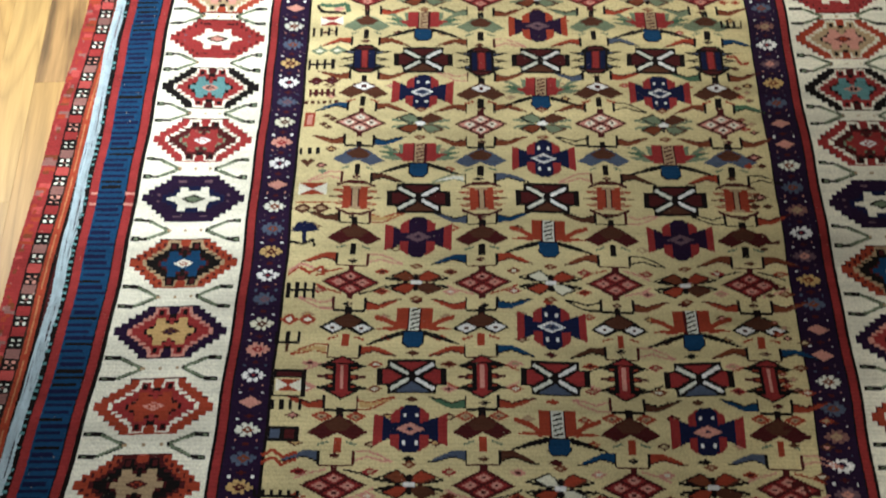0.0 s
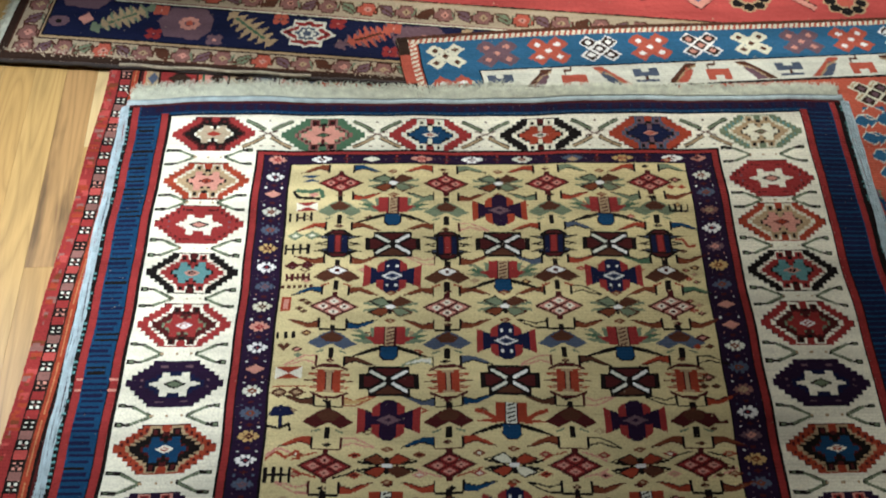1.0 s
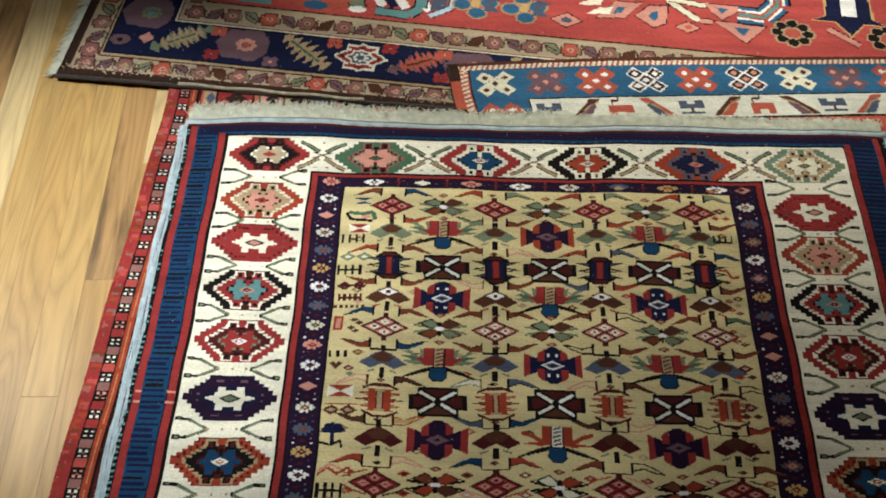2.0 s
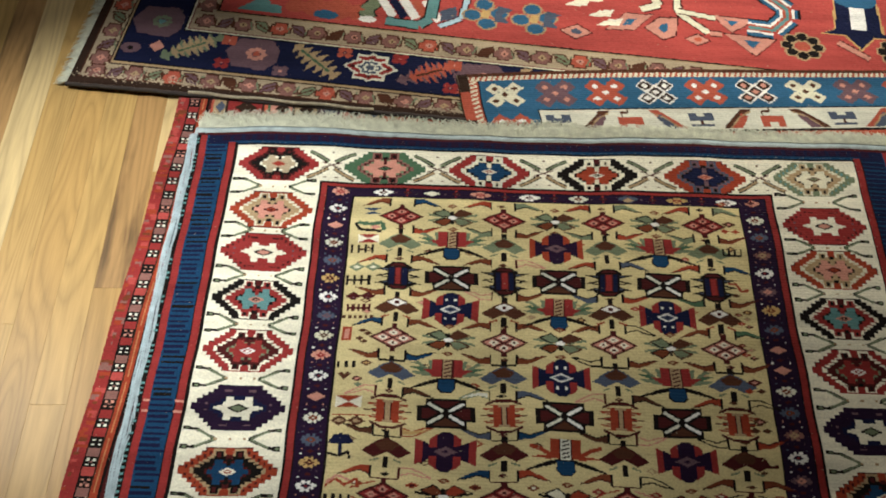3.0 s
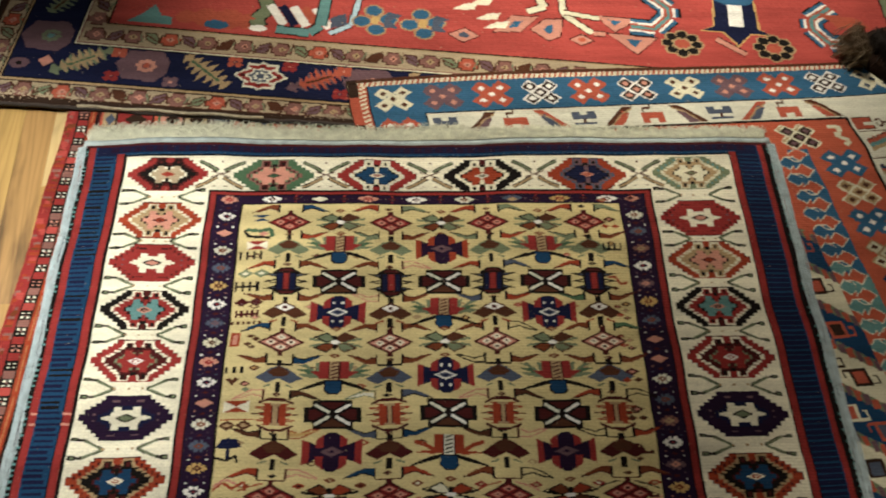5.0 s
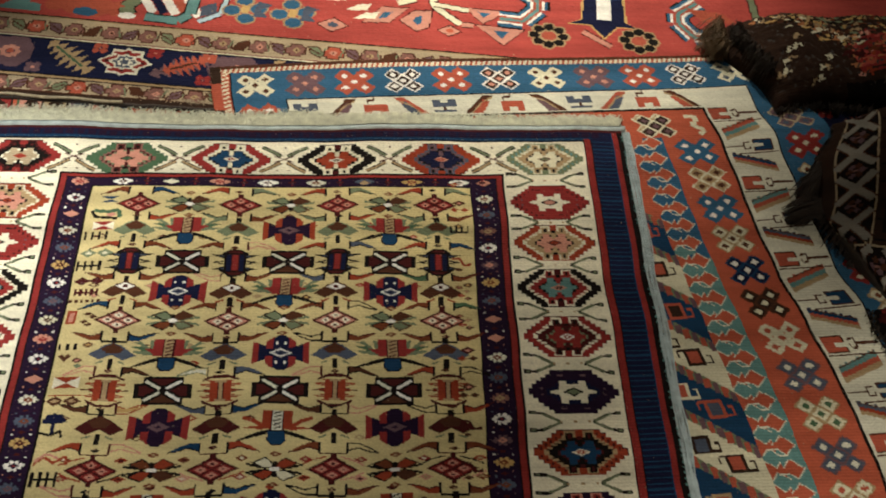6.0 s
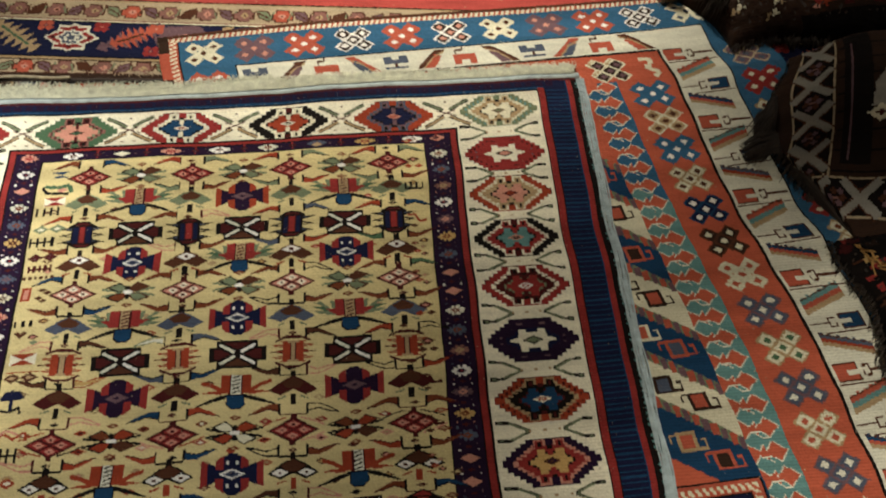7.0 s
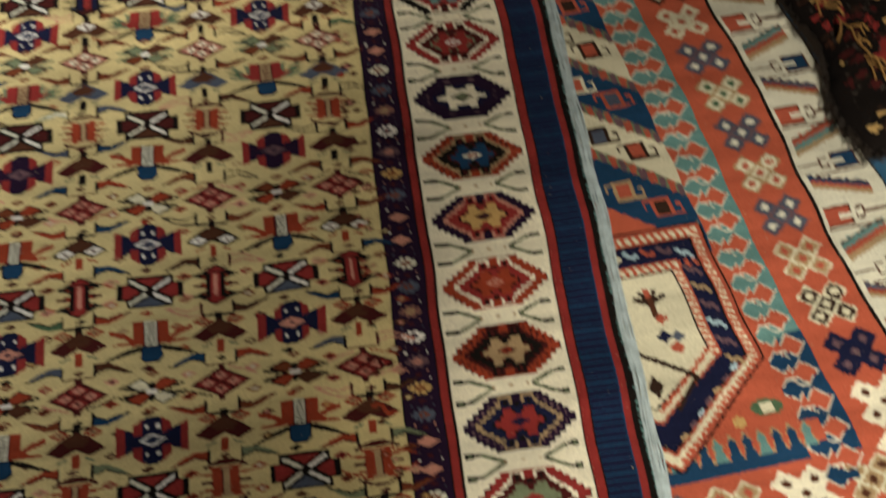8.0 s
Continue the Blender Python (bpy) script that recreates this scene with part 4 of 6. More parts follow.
# ---- rug under it on the right: blue, ivory and madder borders ----
UX, UY, VX, VY = 0.9976, 0.069, 0.178, -0.984


def place_blue(u, v):
    ripple = np.clip((u - 0.95) / 0.25, 0, 1.2)
    out = np.clip((u - 0.80) / 0.24, 0, 1.0)
    x = 0.427 + u * UX + v * VX + 0.0075 * np.cos((v - 0.25) * 9.7) * out + 0.0030 * np.sin(v * 43 + u * 3) * ripple + 0.0012 * np.sin(v * 57)
    y = 0.222 + u * UY + v * VY + 0.008 * np.sin(u * 4.0) * np.exp(-v / 0.15)
    z = 0.0095 + 0.0052 * (1 + np.sin(v * 30 + u * 5)) * ripple ** 2 + 0.0030 * (1 + np.sin(v * 13.5 + u * 4)) * ripple + 0.0012 * np.sin(u * 7 + v * 9)
    return x, y, z


BW, BH = 1.270, 1.765
c = Cloth(0, 0, BW, BH, 0.003, "azure")


def ring_flower(c, u, v, lobe, dot, edge=None, s=1.0):
    """Five-part cross flower with dotted lobes."""
    for d, grow in ((edge, 0.0042), (lobe, 0.0)):
        if d:
            for p, q in ((-1, -1), (-1, 1), (1, -1), (1, 1), (0, 0)):
                a, b, r = u + p * 0.0205 * s, v + q * 0.0170 * s, (0.0138 if edge else 0.0168 if lobe == "cream" else 0.0200) * s + grow
                c.rhomb(a, b, r * 1.18, r * 1.02, d)
                c.rect(a - r * 0.66, b - r * 0.56, a + r * 0.66, b + r * 0.56, d)
    for p, q in ((-1, -1), (-1, 1), (1, -1), (1, 1), (0, 0)):
        c.rhomb(u + p * 0.0205 * s, v + q * 0.0170 * s, 0.0082 * s, 0.0070 * s, dot)


# striped outer edge
c.rect(0, 0, BW, 0.008, "brown")
c.rect(0, 0.008, BW, 0.022, "cream")
for k in range(110):
    c.shape(0.0, 0.0, ((0.02 + k * 0.0115, 0.020), (0.025 + k * 0.0115, 0.020), (0.030 + k * 0.0115, 0.010), (0.025 + k * 0.0115, 0.010)), "brick")
c.rect(0, 0.0, 0.020, BH, "walnut")
c.rect(0, 0.05, 0.020, 0.13, "brick")
c.rect(0.020, 0.02, 0.038, BH, "brick")
for k in range(150):
    c.shape(0.0, 0.0, ((0.022, 0.026 + k * 0.0115), (0.036, 0.020 + k * 0.0115), (0.036, 0.026 + k * 0.0115), (0.022, 0.031 + k * 0.0115)), "cream")
c.rect(0.038, 0.02, 0.041, BH, "black")
LOOK = [("cream", "brown", None), ("mauve", "pink", None), ("brick", "white", None), ("walnut", "white", "white"), ("brick", "white", None), ("walnut", "pink", "white"),
        ("cream", "brown", None), ("mauve", "pink", None), ("brick", "white", None), ("walnut", "white", "white"), ("cream", "slate", None), ("brick", "cream", None)]
for k, (a, b, e) in enumerate(LOOK[:11]):
    ring_flower(c, 0.092 + k * 0.1052, 0.062, a, b, e)
for k in range(1, 16):
    a, b, e = LOOK[(k * 2) % 12]
    ring_flower(c, 0.092, 0.062 + k * 0.090, a, b, e)
    a, b, e = (("azure", "cream", "slate"), ("mauve", "slate", "dust"), ("red", "cream", None), ("cream", "russet", "tan"))[k % 4]
    ring_flower(c, 1.211, 0.209 + (k - 1) * 0.081, a, b, e, 1.0)
# ivory border with slanted leaves and hooked boxes
c.rect(0.150, 0.104, 1.155, BH - 0.10, "black")
c.rect(0.153, 0.107, 1.152, BH - 0.103, "bone")


def leaf_top(c, u, v0, v1, s, one, two):
    h = v1 - v0
    c.shape(u, v0, ((-s * 0.035, h * 0.05), (-s * 0.012, h * 0.05), (s * 0.038, h * 0.95), (s * 0.012, h * 0.95)), one)
    c.shape(u, v0, ((-s * 0.022, h * 0.40), (-s * 0.010, h * 0.25), (s * 0.024, h * 0.95), (-s * 0.002, h * 0.95)), two)


for k in range(6):
    u = 0.188 + k * 0.1465
    dye = ("slate", "brick")[k % 2]
    if k % 2 == 0:
        c.rect(u - 0.026, 0.120, u + 0.026, 0.142, dye)
        c.rect(u - 0.008, 0.116, u + 0.008, 0.128, "bone")
        c.rect(u - 0.003, 0.142, u + 0.003, 0.150, "brown")
        c.rect(u - 0.024, 0.150, u + 0.024, 0.157, dye)
    else:
        c.rect(u - 0.024, 0.128, u + 0.024, 0.158, dye)
        c.rect(u - 0.009, 0.146, u + 0.009, 0.160, "bone")
        c.line([(u - 0.016, 0.128), (u - 0.016, 0.117), (u, 0.117), (u, 0.108)], 0.0036, "brown")
    s = -1 if k % 2 == 0 else 1
    leaf_top(c, u + 0.076, 0.108, 0.165, s, ("brown", "brick", "brown")[k % 3], ("mauve", "slate", "brick")[k % 3])
    c.line([(u + 0.076 + s * 0.022, 0.162), (u + 0.076 - s * 0.004, 0.132), (u + 0.076 - s * 0.030, 0.118)], 0.0034, "tan")
for k in range(17):
    w = 0.186 + k * 0.0975
    v = w + 0.049
    one, two = (("brick", "teal"), ("blue", "brick"), ("teal", "brick"), ("slate", "rust"))[k % 4]
    sl = 1 if k % 2 else -1
    bands = ((one, 0.0), (two, 0.0105), ("tan", 0.0205)) if sl < 0 else ((one, 0.0), (two, 0.0080), ("tan", 0.0150))
    wide = 0.0105 if sl < 0 else 0.0080
    for d, off in bands:
        c.shape(1.094, v + off - 0.016, ((-0.046, -0.014 * sl), (0.036, 0.016 * sl), (0.036, 0.016 * sl + wide), (-0.046, -0.014 * sl + wide)), d)
    for j in range(6):
        c.rect(1.050 + j * 0.013, v - 0.016 - 0.0125 * sl + j * 0.0048 * sl - 0.004, 1.056 + j * 0.013, v - 0.016 - 0.0125 * sl + j * 0.0048 * sl + 0.002, one)
    c.line([(1.048, v - 0.016 - 0.014 * sl), (1.131, v - 0.016 + 0.016 * sl)], 0.0026, "brown")
    # hooked box: red ones by the inner line with the hook outside, blue ones the other way round
    dye, m, s = ("brick", 1.064, 1) if k % 2 == 0 else ("blue", 1.120, -1)
    c.rect(m - 0.021, w - 0.017, m + 0.021, w + 0.017, "brown")
    c.rect(m - 0.0185, w - 0.0145, m + 0.0185, w + 0.0145, dye)
    c.rect(m + s * 0.012 - 0.010, w - 0.004, m + s * 0.012 + 0.010, w + 0.006, "bone")
    a = m + s * 0.036
    c.line([(a - s * 0.008, w - 0.008), (a + s * 0.006, w - 0.010), (a + s * 0.006, w + 0.008), (a - s * 0.006, w + 0.010), (a - s * 0.006, w + 0.001)], 0.0038, "brown")
    c.line([(a + s * 0.006, w), (1.150 if s > 0 else 1.040, w)], 0.0034, "brown")
    c.line([(1.040, w + 0.0225), (1.150, w + 0.0215)], 0.0026, "brown")
# madder border with ringed flowers
c.rect(0.262, 0.166, 1.037, BH - 0.16, "black")
c.rect(0.266, 0.170, 1.033, BH - 0.164, "madder")
RED_LOOK = [("azure", "white", None), ("tan", "brown", "cream"), ("azure", "white", None), ("cream", "brown", "tan"), ("navy", "white", "blue"), ("walnut", "cream", "brown"), ("cream", "brick", None),
            ("slate", "bone", "mauve"), ("cream", "green", "tan"), ("slate", "bone", "mauve"), ("cream", "brick", "tan"), ("slate", "bone", "mauve"), ("tan", "brick", "cream"), ("walnut", "cream", "cream"),
            ("navy", "mauve", None), ("ivory", "brown", None), ("ivory", "tan", None)]
for k, (a, b, e) in enumerate(RED_LOOK):
    ring_flower(c, 0.977, 0.291 + k * 0.0755 + k * k * 0.00015, a, b, e, 1.0)
for k in range(7):
    a, b, e = RED_LOOK[(k * 3) % 17]
    ring_flower(c, 0.325 + k * 0.097, 0.211, a, b, e, 0.9)
    ring_flower(c, 0.325 + k * 0.097, BH - 0.205, a, b, e, 1.0)
ring_flower(c, 0.914, 0.216, "walnut", "mauve", "cream", 0.95)
c.line([(0.985, 0.190), (1.005, 0.190), (1.005, 0.208), (0.99, 0.214), (1.012, 0.232), (0.998, 0.244)], 0.010, "cream")
# reciprocal trefoil band
c.rect(0.385, 0.250, 0.915, BH - 0.25, "teal")
c.rect(0.840, 0.250, 0.915, 0.560, "azure")
c.rect(0.840, 1.33, 0.915, BH - 0.25, "blue")
c.rect(0.385, BH - 0.305, 0.915, BH - 0.25, "blue")
c.rect(0.840, 0.250, 0.872, BH - 0.25, "madder")
for k in range(30):
    v = 0.262 + k * 0.0435
    cool = "azure" if v < 0.50 else "blue" if v > 1.33 else "teal"
    for r, d in ((0.0028, "bone"), (0.0, cool)):
        c.rhomb(0.862, v + 0.0218, 0.0185 + r, 0.0165 + r, d)
        c.rect(0.862, v + 0.0218 - 0.0085 - r, 0.866, v + 0.0218 + 0.0085 + r, d)
        c.rect(0.866, v + 0.0200 - r, 0.890, v + 0.0300, d)
    for r, d in ((0.0028, "bone"), (0.0, "madder")):
        c.rhomb(0.890, v, 0.0190 + r, 0.0165 + r, d)
        c.rect(0.886, v - 0.0085 - r, 0.892, v + 0.0085 + r, d)
        c.rect(0.862, v - 0.002, 0.886, v + 0.0065 + r, d)
c.rect(0.385, BH - 0.305, 0.872, BH - 0.272, "madder")
for k in range(22):
    u = 0.392 + k * 0.0218
    for r, d in ((1.18, "tan"), (1.0, "blue" if k % 3 else "teal")):
        c.shape(u, BH - 0.270, ((-0.0095 * r, 0.002), (-0.0045 * r, -0.016), (-0.0075 * r, -0.020), (0.0, -0.031 * r), (0.0075 * r, -0.020), (0.0045 * r, -0.016), (0.0095 * r, 0.002)), d)
# field in slanted bands
c.rect(0.440, 0.300, 0.845, BH - 0.305, "madder")
c.rect(0.70, 0.30, 0.845, 0.48, "madder")
c.rect(0.776, 0.432, 0.818, 0.456, "tan")
c.rect(0.783, 0.437, 0.811, 0.451, "black")
c.rect(0.735, 0.368, 0.766, 0.396, "tan")
c.rect(0.735, 0.372, 0.762, 0.392, "navy")
c.rect(0.770, 0.398, 0.796, 0.414, "tan")
c.rect(0.774, 0.402, 0.792, 0.410, "madder")
c.line([(0.775, 0.290), (0.81, 0.32)], 0.012, "sky")
BANDS = [(0.476, 0.566, "blue"), (0.566, 0.662, "cream"), (0.662, 0.757, "blue"), (0.757, 0.861, "cream"), (0.861, 0.967, "blue"), (0.967, 1.067, "cream"), (1.067, 1.180, "blue")]
SLOPE = 0.80
for k, (a, b, dye) in enumerate(BANDS):
    dv = 0.15 * SLOPE
    c.poly(((0.845, a), (0.845, b), (0.695, b - dv), (0.695, a - dv)), dye)
    c.poly(((0.845, a - 0.010), (0.845, a + 0.012), (0.695, a + 0.012 - dv), (0.695, a - 0.010 - dv)), "sage")
    for j in range(12):
        f = j / 12
        u = 0.845 - 0.15 * f
        v = a - dv * f
        c.rect(u - 0.008, v - 0.010, u + 0.002, v + 0.010, "brick" if j % 2 else "mauve")
        c.rect(u - 0.013, v - 0.018, u - 0.009, v - 0.010, "slate" if dye == "cream" else "madder")
    for j, u in enumerate((0.752, 0.800)):
        v = (a + b) / 2 - (0.845 - u) * SLOPE + 0.004
        d, e = (("brick", "cream"), ("slate", "brick"), ("brick", "tan"), ("walnut", "brick"))[(k + j) % 4]
        c.rect(u - 0.016, v - 0.017, u + 0.016, v + 0.017, e if dye == "blue" else "walnut")
        c.rect(u - 0.011, v - 0.012, u + 0.011, v + 0.012, d)
        c.line([(u + 0.016, v + 0.014), (u + 0.030, v + 0.014), (u + 0.030, v - 0.002), (u + 0.022, v - 0.002)], 0.005, e if dye == "blue" else "walnut")
        c.line([(u - 0.016, v - 0.014), (u - 0.027, v - 0.014), (u - 0.027, v)], 0.005, e if dye == "blue" else "walnut")
# hooked hexagon
for g, dye in ((0.0, "black"), (0.003, "brick"), (0.008, "cream"), (0.020, "brick"), (0.024, "black"), (0.027, "navy"), (0.056, "brick"), (0.060, "cream"), (0.072, "black"), (0.075, "cream")):
    c.poly(((0.478 + g, 1.126 + g), (0.842 - g, 1.126 + g), (0.842 - g, 1.361 - g * 0.4), (0.660, 1.502 - g * 1.3), (0.478 + g, 1.361 - g * 0.4)), dye)
for k in range(21):
    v = 1.138 + k * 0.0108
    for u, hi in ((0.8225, 1.358), (0.7705, 1.332)):
        if v + 0.05 * (u < 0.8) < hi:
            w = v + 0.055 * (u < 0.8)
            c.poly(((u, w), (u, w + 0.006), (u + 0.0115, w + 0.011), (u + 0.0115, w + 0.005)), "madder")
    u = 0.575 + k * 0.0122
    c.poly(((u, 1.134), (u + 0.006, 1.134), (u + 0.011, 1.1455), (u + 0.005, 1.1455)), "madder")
    if k < 16:
        c.poly(((u + 0.06, 1.186), (u + 0.066, 1.186), (u + 0.071, 1.1975), (u + 0.065, 1.1975)), "madder")
    f = k / 21
    u, w = 0.834 - f * 0.170, 1.359 + f * 0.131
    c.rect(u - 0.009, w - 0.004, u - 0.001, w + 0.002, "madder")
    u, w = 0.768 - f * 0.104, 1.334 + f * 0.080
    c.rect(u - 0.006, w - 0.004, u + 0.002, w + 0.001, "madder")
for k in range(7):
    d = ("sky", "mauve", "tan", "mauve")[k % 4]
    c.line([(0.790, 1.164 + k * 0.030), (0.797, 1.177 + k * 0.030), (0.803, 1.172 + k * 0.030), (0.812, 1.184 + k * 0.030)], 0.006, d)
    c.line([(0.60 + k * 0.027, 1.158), (0.612 + k * 0.027, 1.170), (0.620 + k * 0.027, 1.164)], 0.007, ("sky", "brick", "mauve", "cream")[k % 4])
    f = k / 7
    c.line([(0.80 - f * 0.13, 1.362 + f * 0.100), (0.788 - f * 0.13, 1.368 + f * 0.100)], 0.006, d)
for a, b in ((-0.024, -0.006), (-0.012, -0.016), (0.0, -0.020), (0.012, -0.016), (0.024, -0.006)):
    c.line([(0.716, 1.246), (0.716 + a, 1.240 + b)], 0.007, "walnut" if a else "brick")
c.rect(0.712, 1.236, 0.720, 1.268, "brown")
c.rhomb(0.722, 1.272, 0.011, 0.009, "brick")
c.rhomb(0.716, 1.300, 0.013, 0.011, "navy")
c.rhomb(0.736, 1.303, 0.012, 0.009, "slate")
c.rhomb(0.728, 1.320, 0.013, 0.010, "brick")
c.line([(0.665, 1.318), (0.736, 1.368), (0.690, 1.412)], 0.0075, "walnut")
c.rhomb(0.672, 1.372, 0.012, 0.018, "walnut")
c.disc(0.813, 1.432, 0.024, 0.013, "green")
c.rect(0.804, 1.425, 0.822, 1.441, "cream")
c.disc(0.765, 1.446, 0.010, 0.008, "gold")
blue_rug = thing("bordered_rug", "rug with blue, cream and madder borders under the camel rug", "rug")
c.weave("field", (0.440, 0.300, 0.845, BH - 0.305), place_blue, blue_rug, "madder field with slanted navy and cream bands")
c.weave("inner_border", (0.264, 0.168, 1.035, BH - 0.162, 0.440, 0.300, 0.845, BH - 0.305), place_blue, blue_rug, "madder border with ringed cross flowers")
c.weave("middle_border", (0.150, 0.104, 1.155, BH - 0.10, 0.264, 0.168, 1.035, BH - 0.162), place_blue, blue_rug, "cream border with slanted leaves")
c.weave("outer_border", (0, 0, BW, BH, 0.150, 0.104, 1.155, BH - 0.10), place_blue, blue_rug, "blue border with cross flowers and a striped edge")
backing("backing", 0, 0, BW, BH, place_blue, blue_rug, 0.006)


# ---- large red rug behind, with a navy border ----
def place_red(u, v):
    x = -0.385 + u * 0.995 + v * 0.0995
    y = 0.165 - u * 0.0995 * (1 - 0.25 * np.exp(-v / 0.06)) + v * 0.995
    return x, y, 0.0035 + 0.0018 * np.sin(u * 5 + 0.7) * np.sin(v * 7) + 0.004 * np.exp(-((v - 0.0) / 0.02) ** 2) * (0.5 + 0.5 * np.sin(u * 9))


CW, CH = 3.40, 0.95
c = Cloth(0, 0, CW, CH, 0.0034, "walnut")
c.rect(0.018, 0.020, CW - 0.018, CH - 0.02, "brown")
c.rect(0.021, 0.023, CW - 0.02, CH - 0.022, "dust")
c.rect(0.068, 0.066, CW - 0.066, CH - 0.060, "walnut")
c.rect(0.071, 0.069, CW - 0.069, CH - 0.063, "tan")
c.rect(0.0755, 0.0745, CW - 0.073, CH - 0.067, "black")
c.rect(0.079, 0.078, CW - 0.077, CH - 0.071, "navy")
c.rect(0.198, 0.184, CW - 0.196, CH - 0.184, "black")
c.rect(0.201, 0.187, CW - 0.199, CH - 0.187, "cream")
c.rect(0.205, 0.191, CW - 0.203, CH - 0.191, "rose")
c.rect(0.2085, 0.1945, CW - 0.2065, CH - 0.1945, "dust")
c.rect(0.251, 0.250, CW - 0.249, CH - 0.242, "tan")
c.rect(0.256, 0.256, CW - 0.254, CH - 0.248, "black")
c.rect(0.260, 0.260, CW - 0.258, CH - 0.252, "crimson")
rng = random.Random(21)


def vine(c, fixed, lo, hi, across, seed):
    r2 = random.Random(seed)
    p = lo
    k = 0
    while p < hi:
        u, v = (p, fixed) if not across else (fixed, p)
        d = ("rose", "mauve", "rose", "sage", "brick", "mauve", "rose", "brown")[k % 8]
        s = r2.choice((-1, 1))
        if k % 2 == 0:
            for r, e in ((1.0, "brown"), (0.86, d)):
                c.disc(u, v, 0.0205 * r, 0.0190 * r, e)
                c.rect(u - 0.0245 * r, v - 0.0120 * r, u + 0.0230 * r, v + 0.0070 * r, e)
                c.rect(u - 0.0150 * r, v - 0.0205 * r, u + 0.0130 * r, v + 0.0205 * r, e)
            c.rhomb(u, v, 0.010, 0.009, "tan" if k % 4 else "pink")
            c.rect(u - 0.002, v - 0.002, u + 0.002, v + 0.002, "brown")
        else:
            c.shape(u, v, ((-0.021, s * 0.019), (-0.011, s * -0.008), (0.013, s * -0.020), (0.020, s * -0.009), (0.008, s * 0.016)), "brown")
            c.shape(u, v, ((-0.017, s * 0.015), (-0.009, s * -0.006), (0.011, s * -0.016), (0.016, s * -0.007), (0.006, s * 0.012)), d)
            c.line([(u - 0.020, v + s * 0.013), (u + 0.016, v - s * 0.010)], 0.0036, "brown")
        c.line([(u + 0.014, v - s * 0.010), (u + 0.022, v + s * 0.014)], 0.0036, "sage" if k % 3 else "brown")
        p += 0.041
        k += 1


vine(c, 0.043, 0.05, CW - 0.05, False, 1)
vine(c, 0.221, 0.24, CW - 0.24, False, 2)
vine(c, 0.047, 0.08, CH - 0.05, True, 3)
vine(c, 0.232, 0.27, CH - 0.25, True, 4)
vine(c, CH - 0.043, 0.05, CW - 0.05, False, 5)
vine(c, CH - 0.221, 0.24, CW - 0.24, False, 6)


def feather_leaf(c, u, v, du, dv, dye, spine):
    n = math.hypot(du, dv)
    px, py = -dv / n, du / n
    for k in range(7):
        f = -1 + 2 * k / 6
        w = 0.036 * (1 - 0.45 * abs(f))
        a, b = u + du * f, v + dv * f
        for s in (-1, 1):
            c.poly(((a - du * 0.16, b - dv * 0.16), (a + s * px * w + du * 0.10, b + s * py * w + dv * 0.10), (a + du * 0.20, b + dv * 0.20)), dye)
    c.line([(u - du, v - dv), (u + du * 1.05, v + dv * 1.05)], 0.012, dye)
    c.line([(u - du * 0.75, v - dv * 0.75), (u + du * 0.75, v + dv * 0.75)], 0.006, spine)


def bordered_palmette(c, u, v, one, two, three):
    c.poly(((u - 0.062, v), (u - 0.040, v - 0.042), (u + 0.03, v - 0.046), (u + 0.052, v - 0.018), (u + 0.052, v + 0.018), (u + 0.03, v + 0.046), (u - 0.040, v + 0.042)), one)
    for k in range(8):
        t = k * math.pi / 4
        c.disc(u + 0.004 + 0.016 * math.cos(t), v + 0.014 * math.sin(t), 0.007, 0.006, two)
    c.disc(u + 0.004, v, 0.008, 0.007, three)


for k in range(7):
    u = 0.366 + k * 0.49
    if k == 0:
        feather_leaf(c, u - 0.137, 0.138, 0.052, 0.034, "sage", "green")
        feather_leaf(c, u - 0.137, 0.138, 0.034, 0.022, "tan", "green")
    bordered_palmette(c, u, 0.138, "mauve", "pink", "brick")
    feather_leaf(c, u + 0.132, 0.138, 0.046, -0.036, "tan", "green")
    for r, d in ((1.0, "bone"), (0.87, "red"), (0.60, "bone"), (0.46, "slate")):
        c.rhomb(u + 0.252, 0.136, 0.060 * r, 0.044 * r, d)
        c.rect(u + 0.252 - 0.034 * r, 0.136 - 0.036 * r, u + 0.252 + 0.034 * r, 0.136 + 0.036 * r, d)
    for j in range(8):
        a = j * math.pi / 4
        c.disc(u + 0.252 + 0.038 * math.cos(a), 0.136 + 0.028 * math.sin(a), 0.005, 0.0045, "bone" if j % 2 else "maroon")
        c.disc(u + 0.252 + 0.013 * math.cos(a), 0.136 + 0.011 * math.sin(a), 0.0045, 0.004, "bone")
    feather_leaf(c, u + 0.378, 0.140, 0.056, 0.032, "mauve", "brown")
    feather_leaf(c, u + 0.378, 0.140, 0.034, 0.019, "brick", "brown")
    for du, dv, d in ((-0.062, 0.170, "brick"), (0.065, 0.096, "mauve"), (0.190, 0.172, "brick"), (0.310, 0.172, "red"), (0.445, 0.100, "brick"), (-0.062, 0.100, "red")):
        for p in (-1, 1):
            for q in (-1, 1):
                c.disc(u + du + p * 0.008, dv + q * 0.007, 0.009, 0.008, d)
        c.rect(u + du - 0.003, dv - 0.003, u + du + 0.003, dv + 0.003, "pink")
for k in range(7):
    v = 0.205 + k * 0.11
    bordered_palmette(c, 0.140, v, "mauve", "sage", "teal") if k % 2 == 0 else feather_leaf(c, 0.140, v, 0.02, 0.035, "sage", "brown")
c.disc(0.100, 0.118, 0.022, 0.017, "mauve")
c.disc(0.100, 0.118, 0.007, 0.006, "black")
c.rhomb(0.154, 0.129, 0.016, 0.018, "pink")


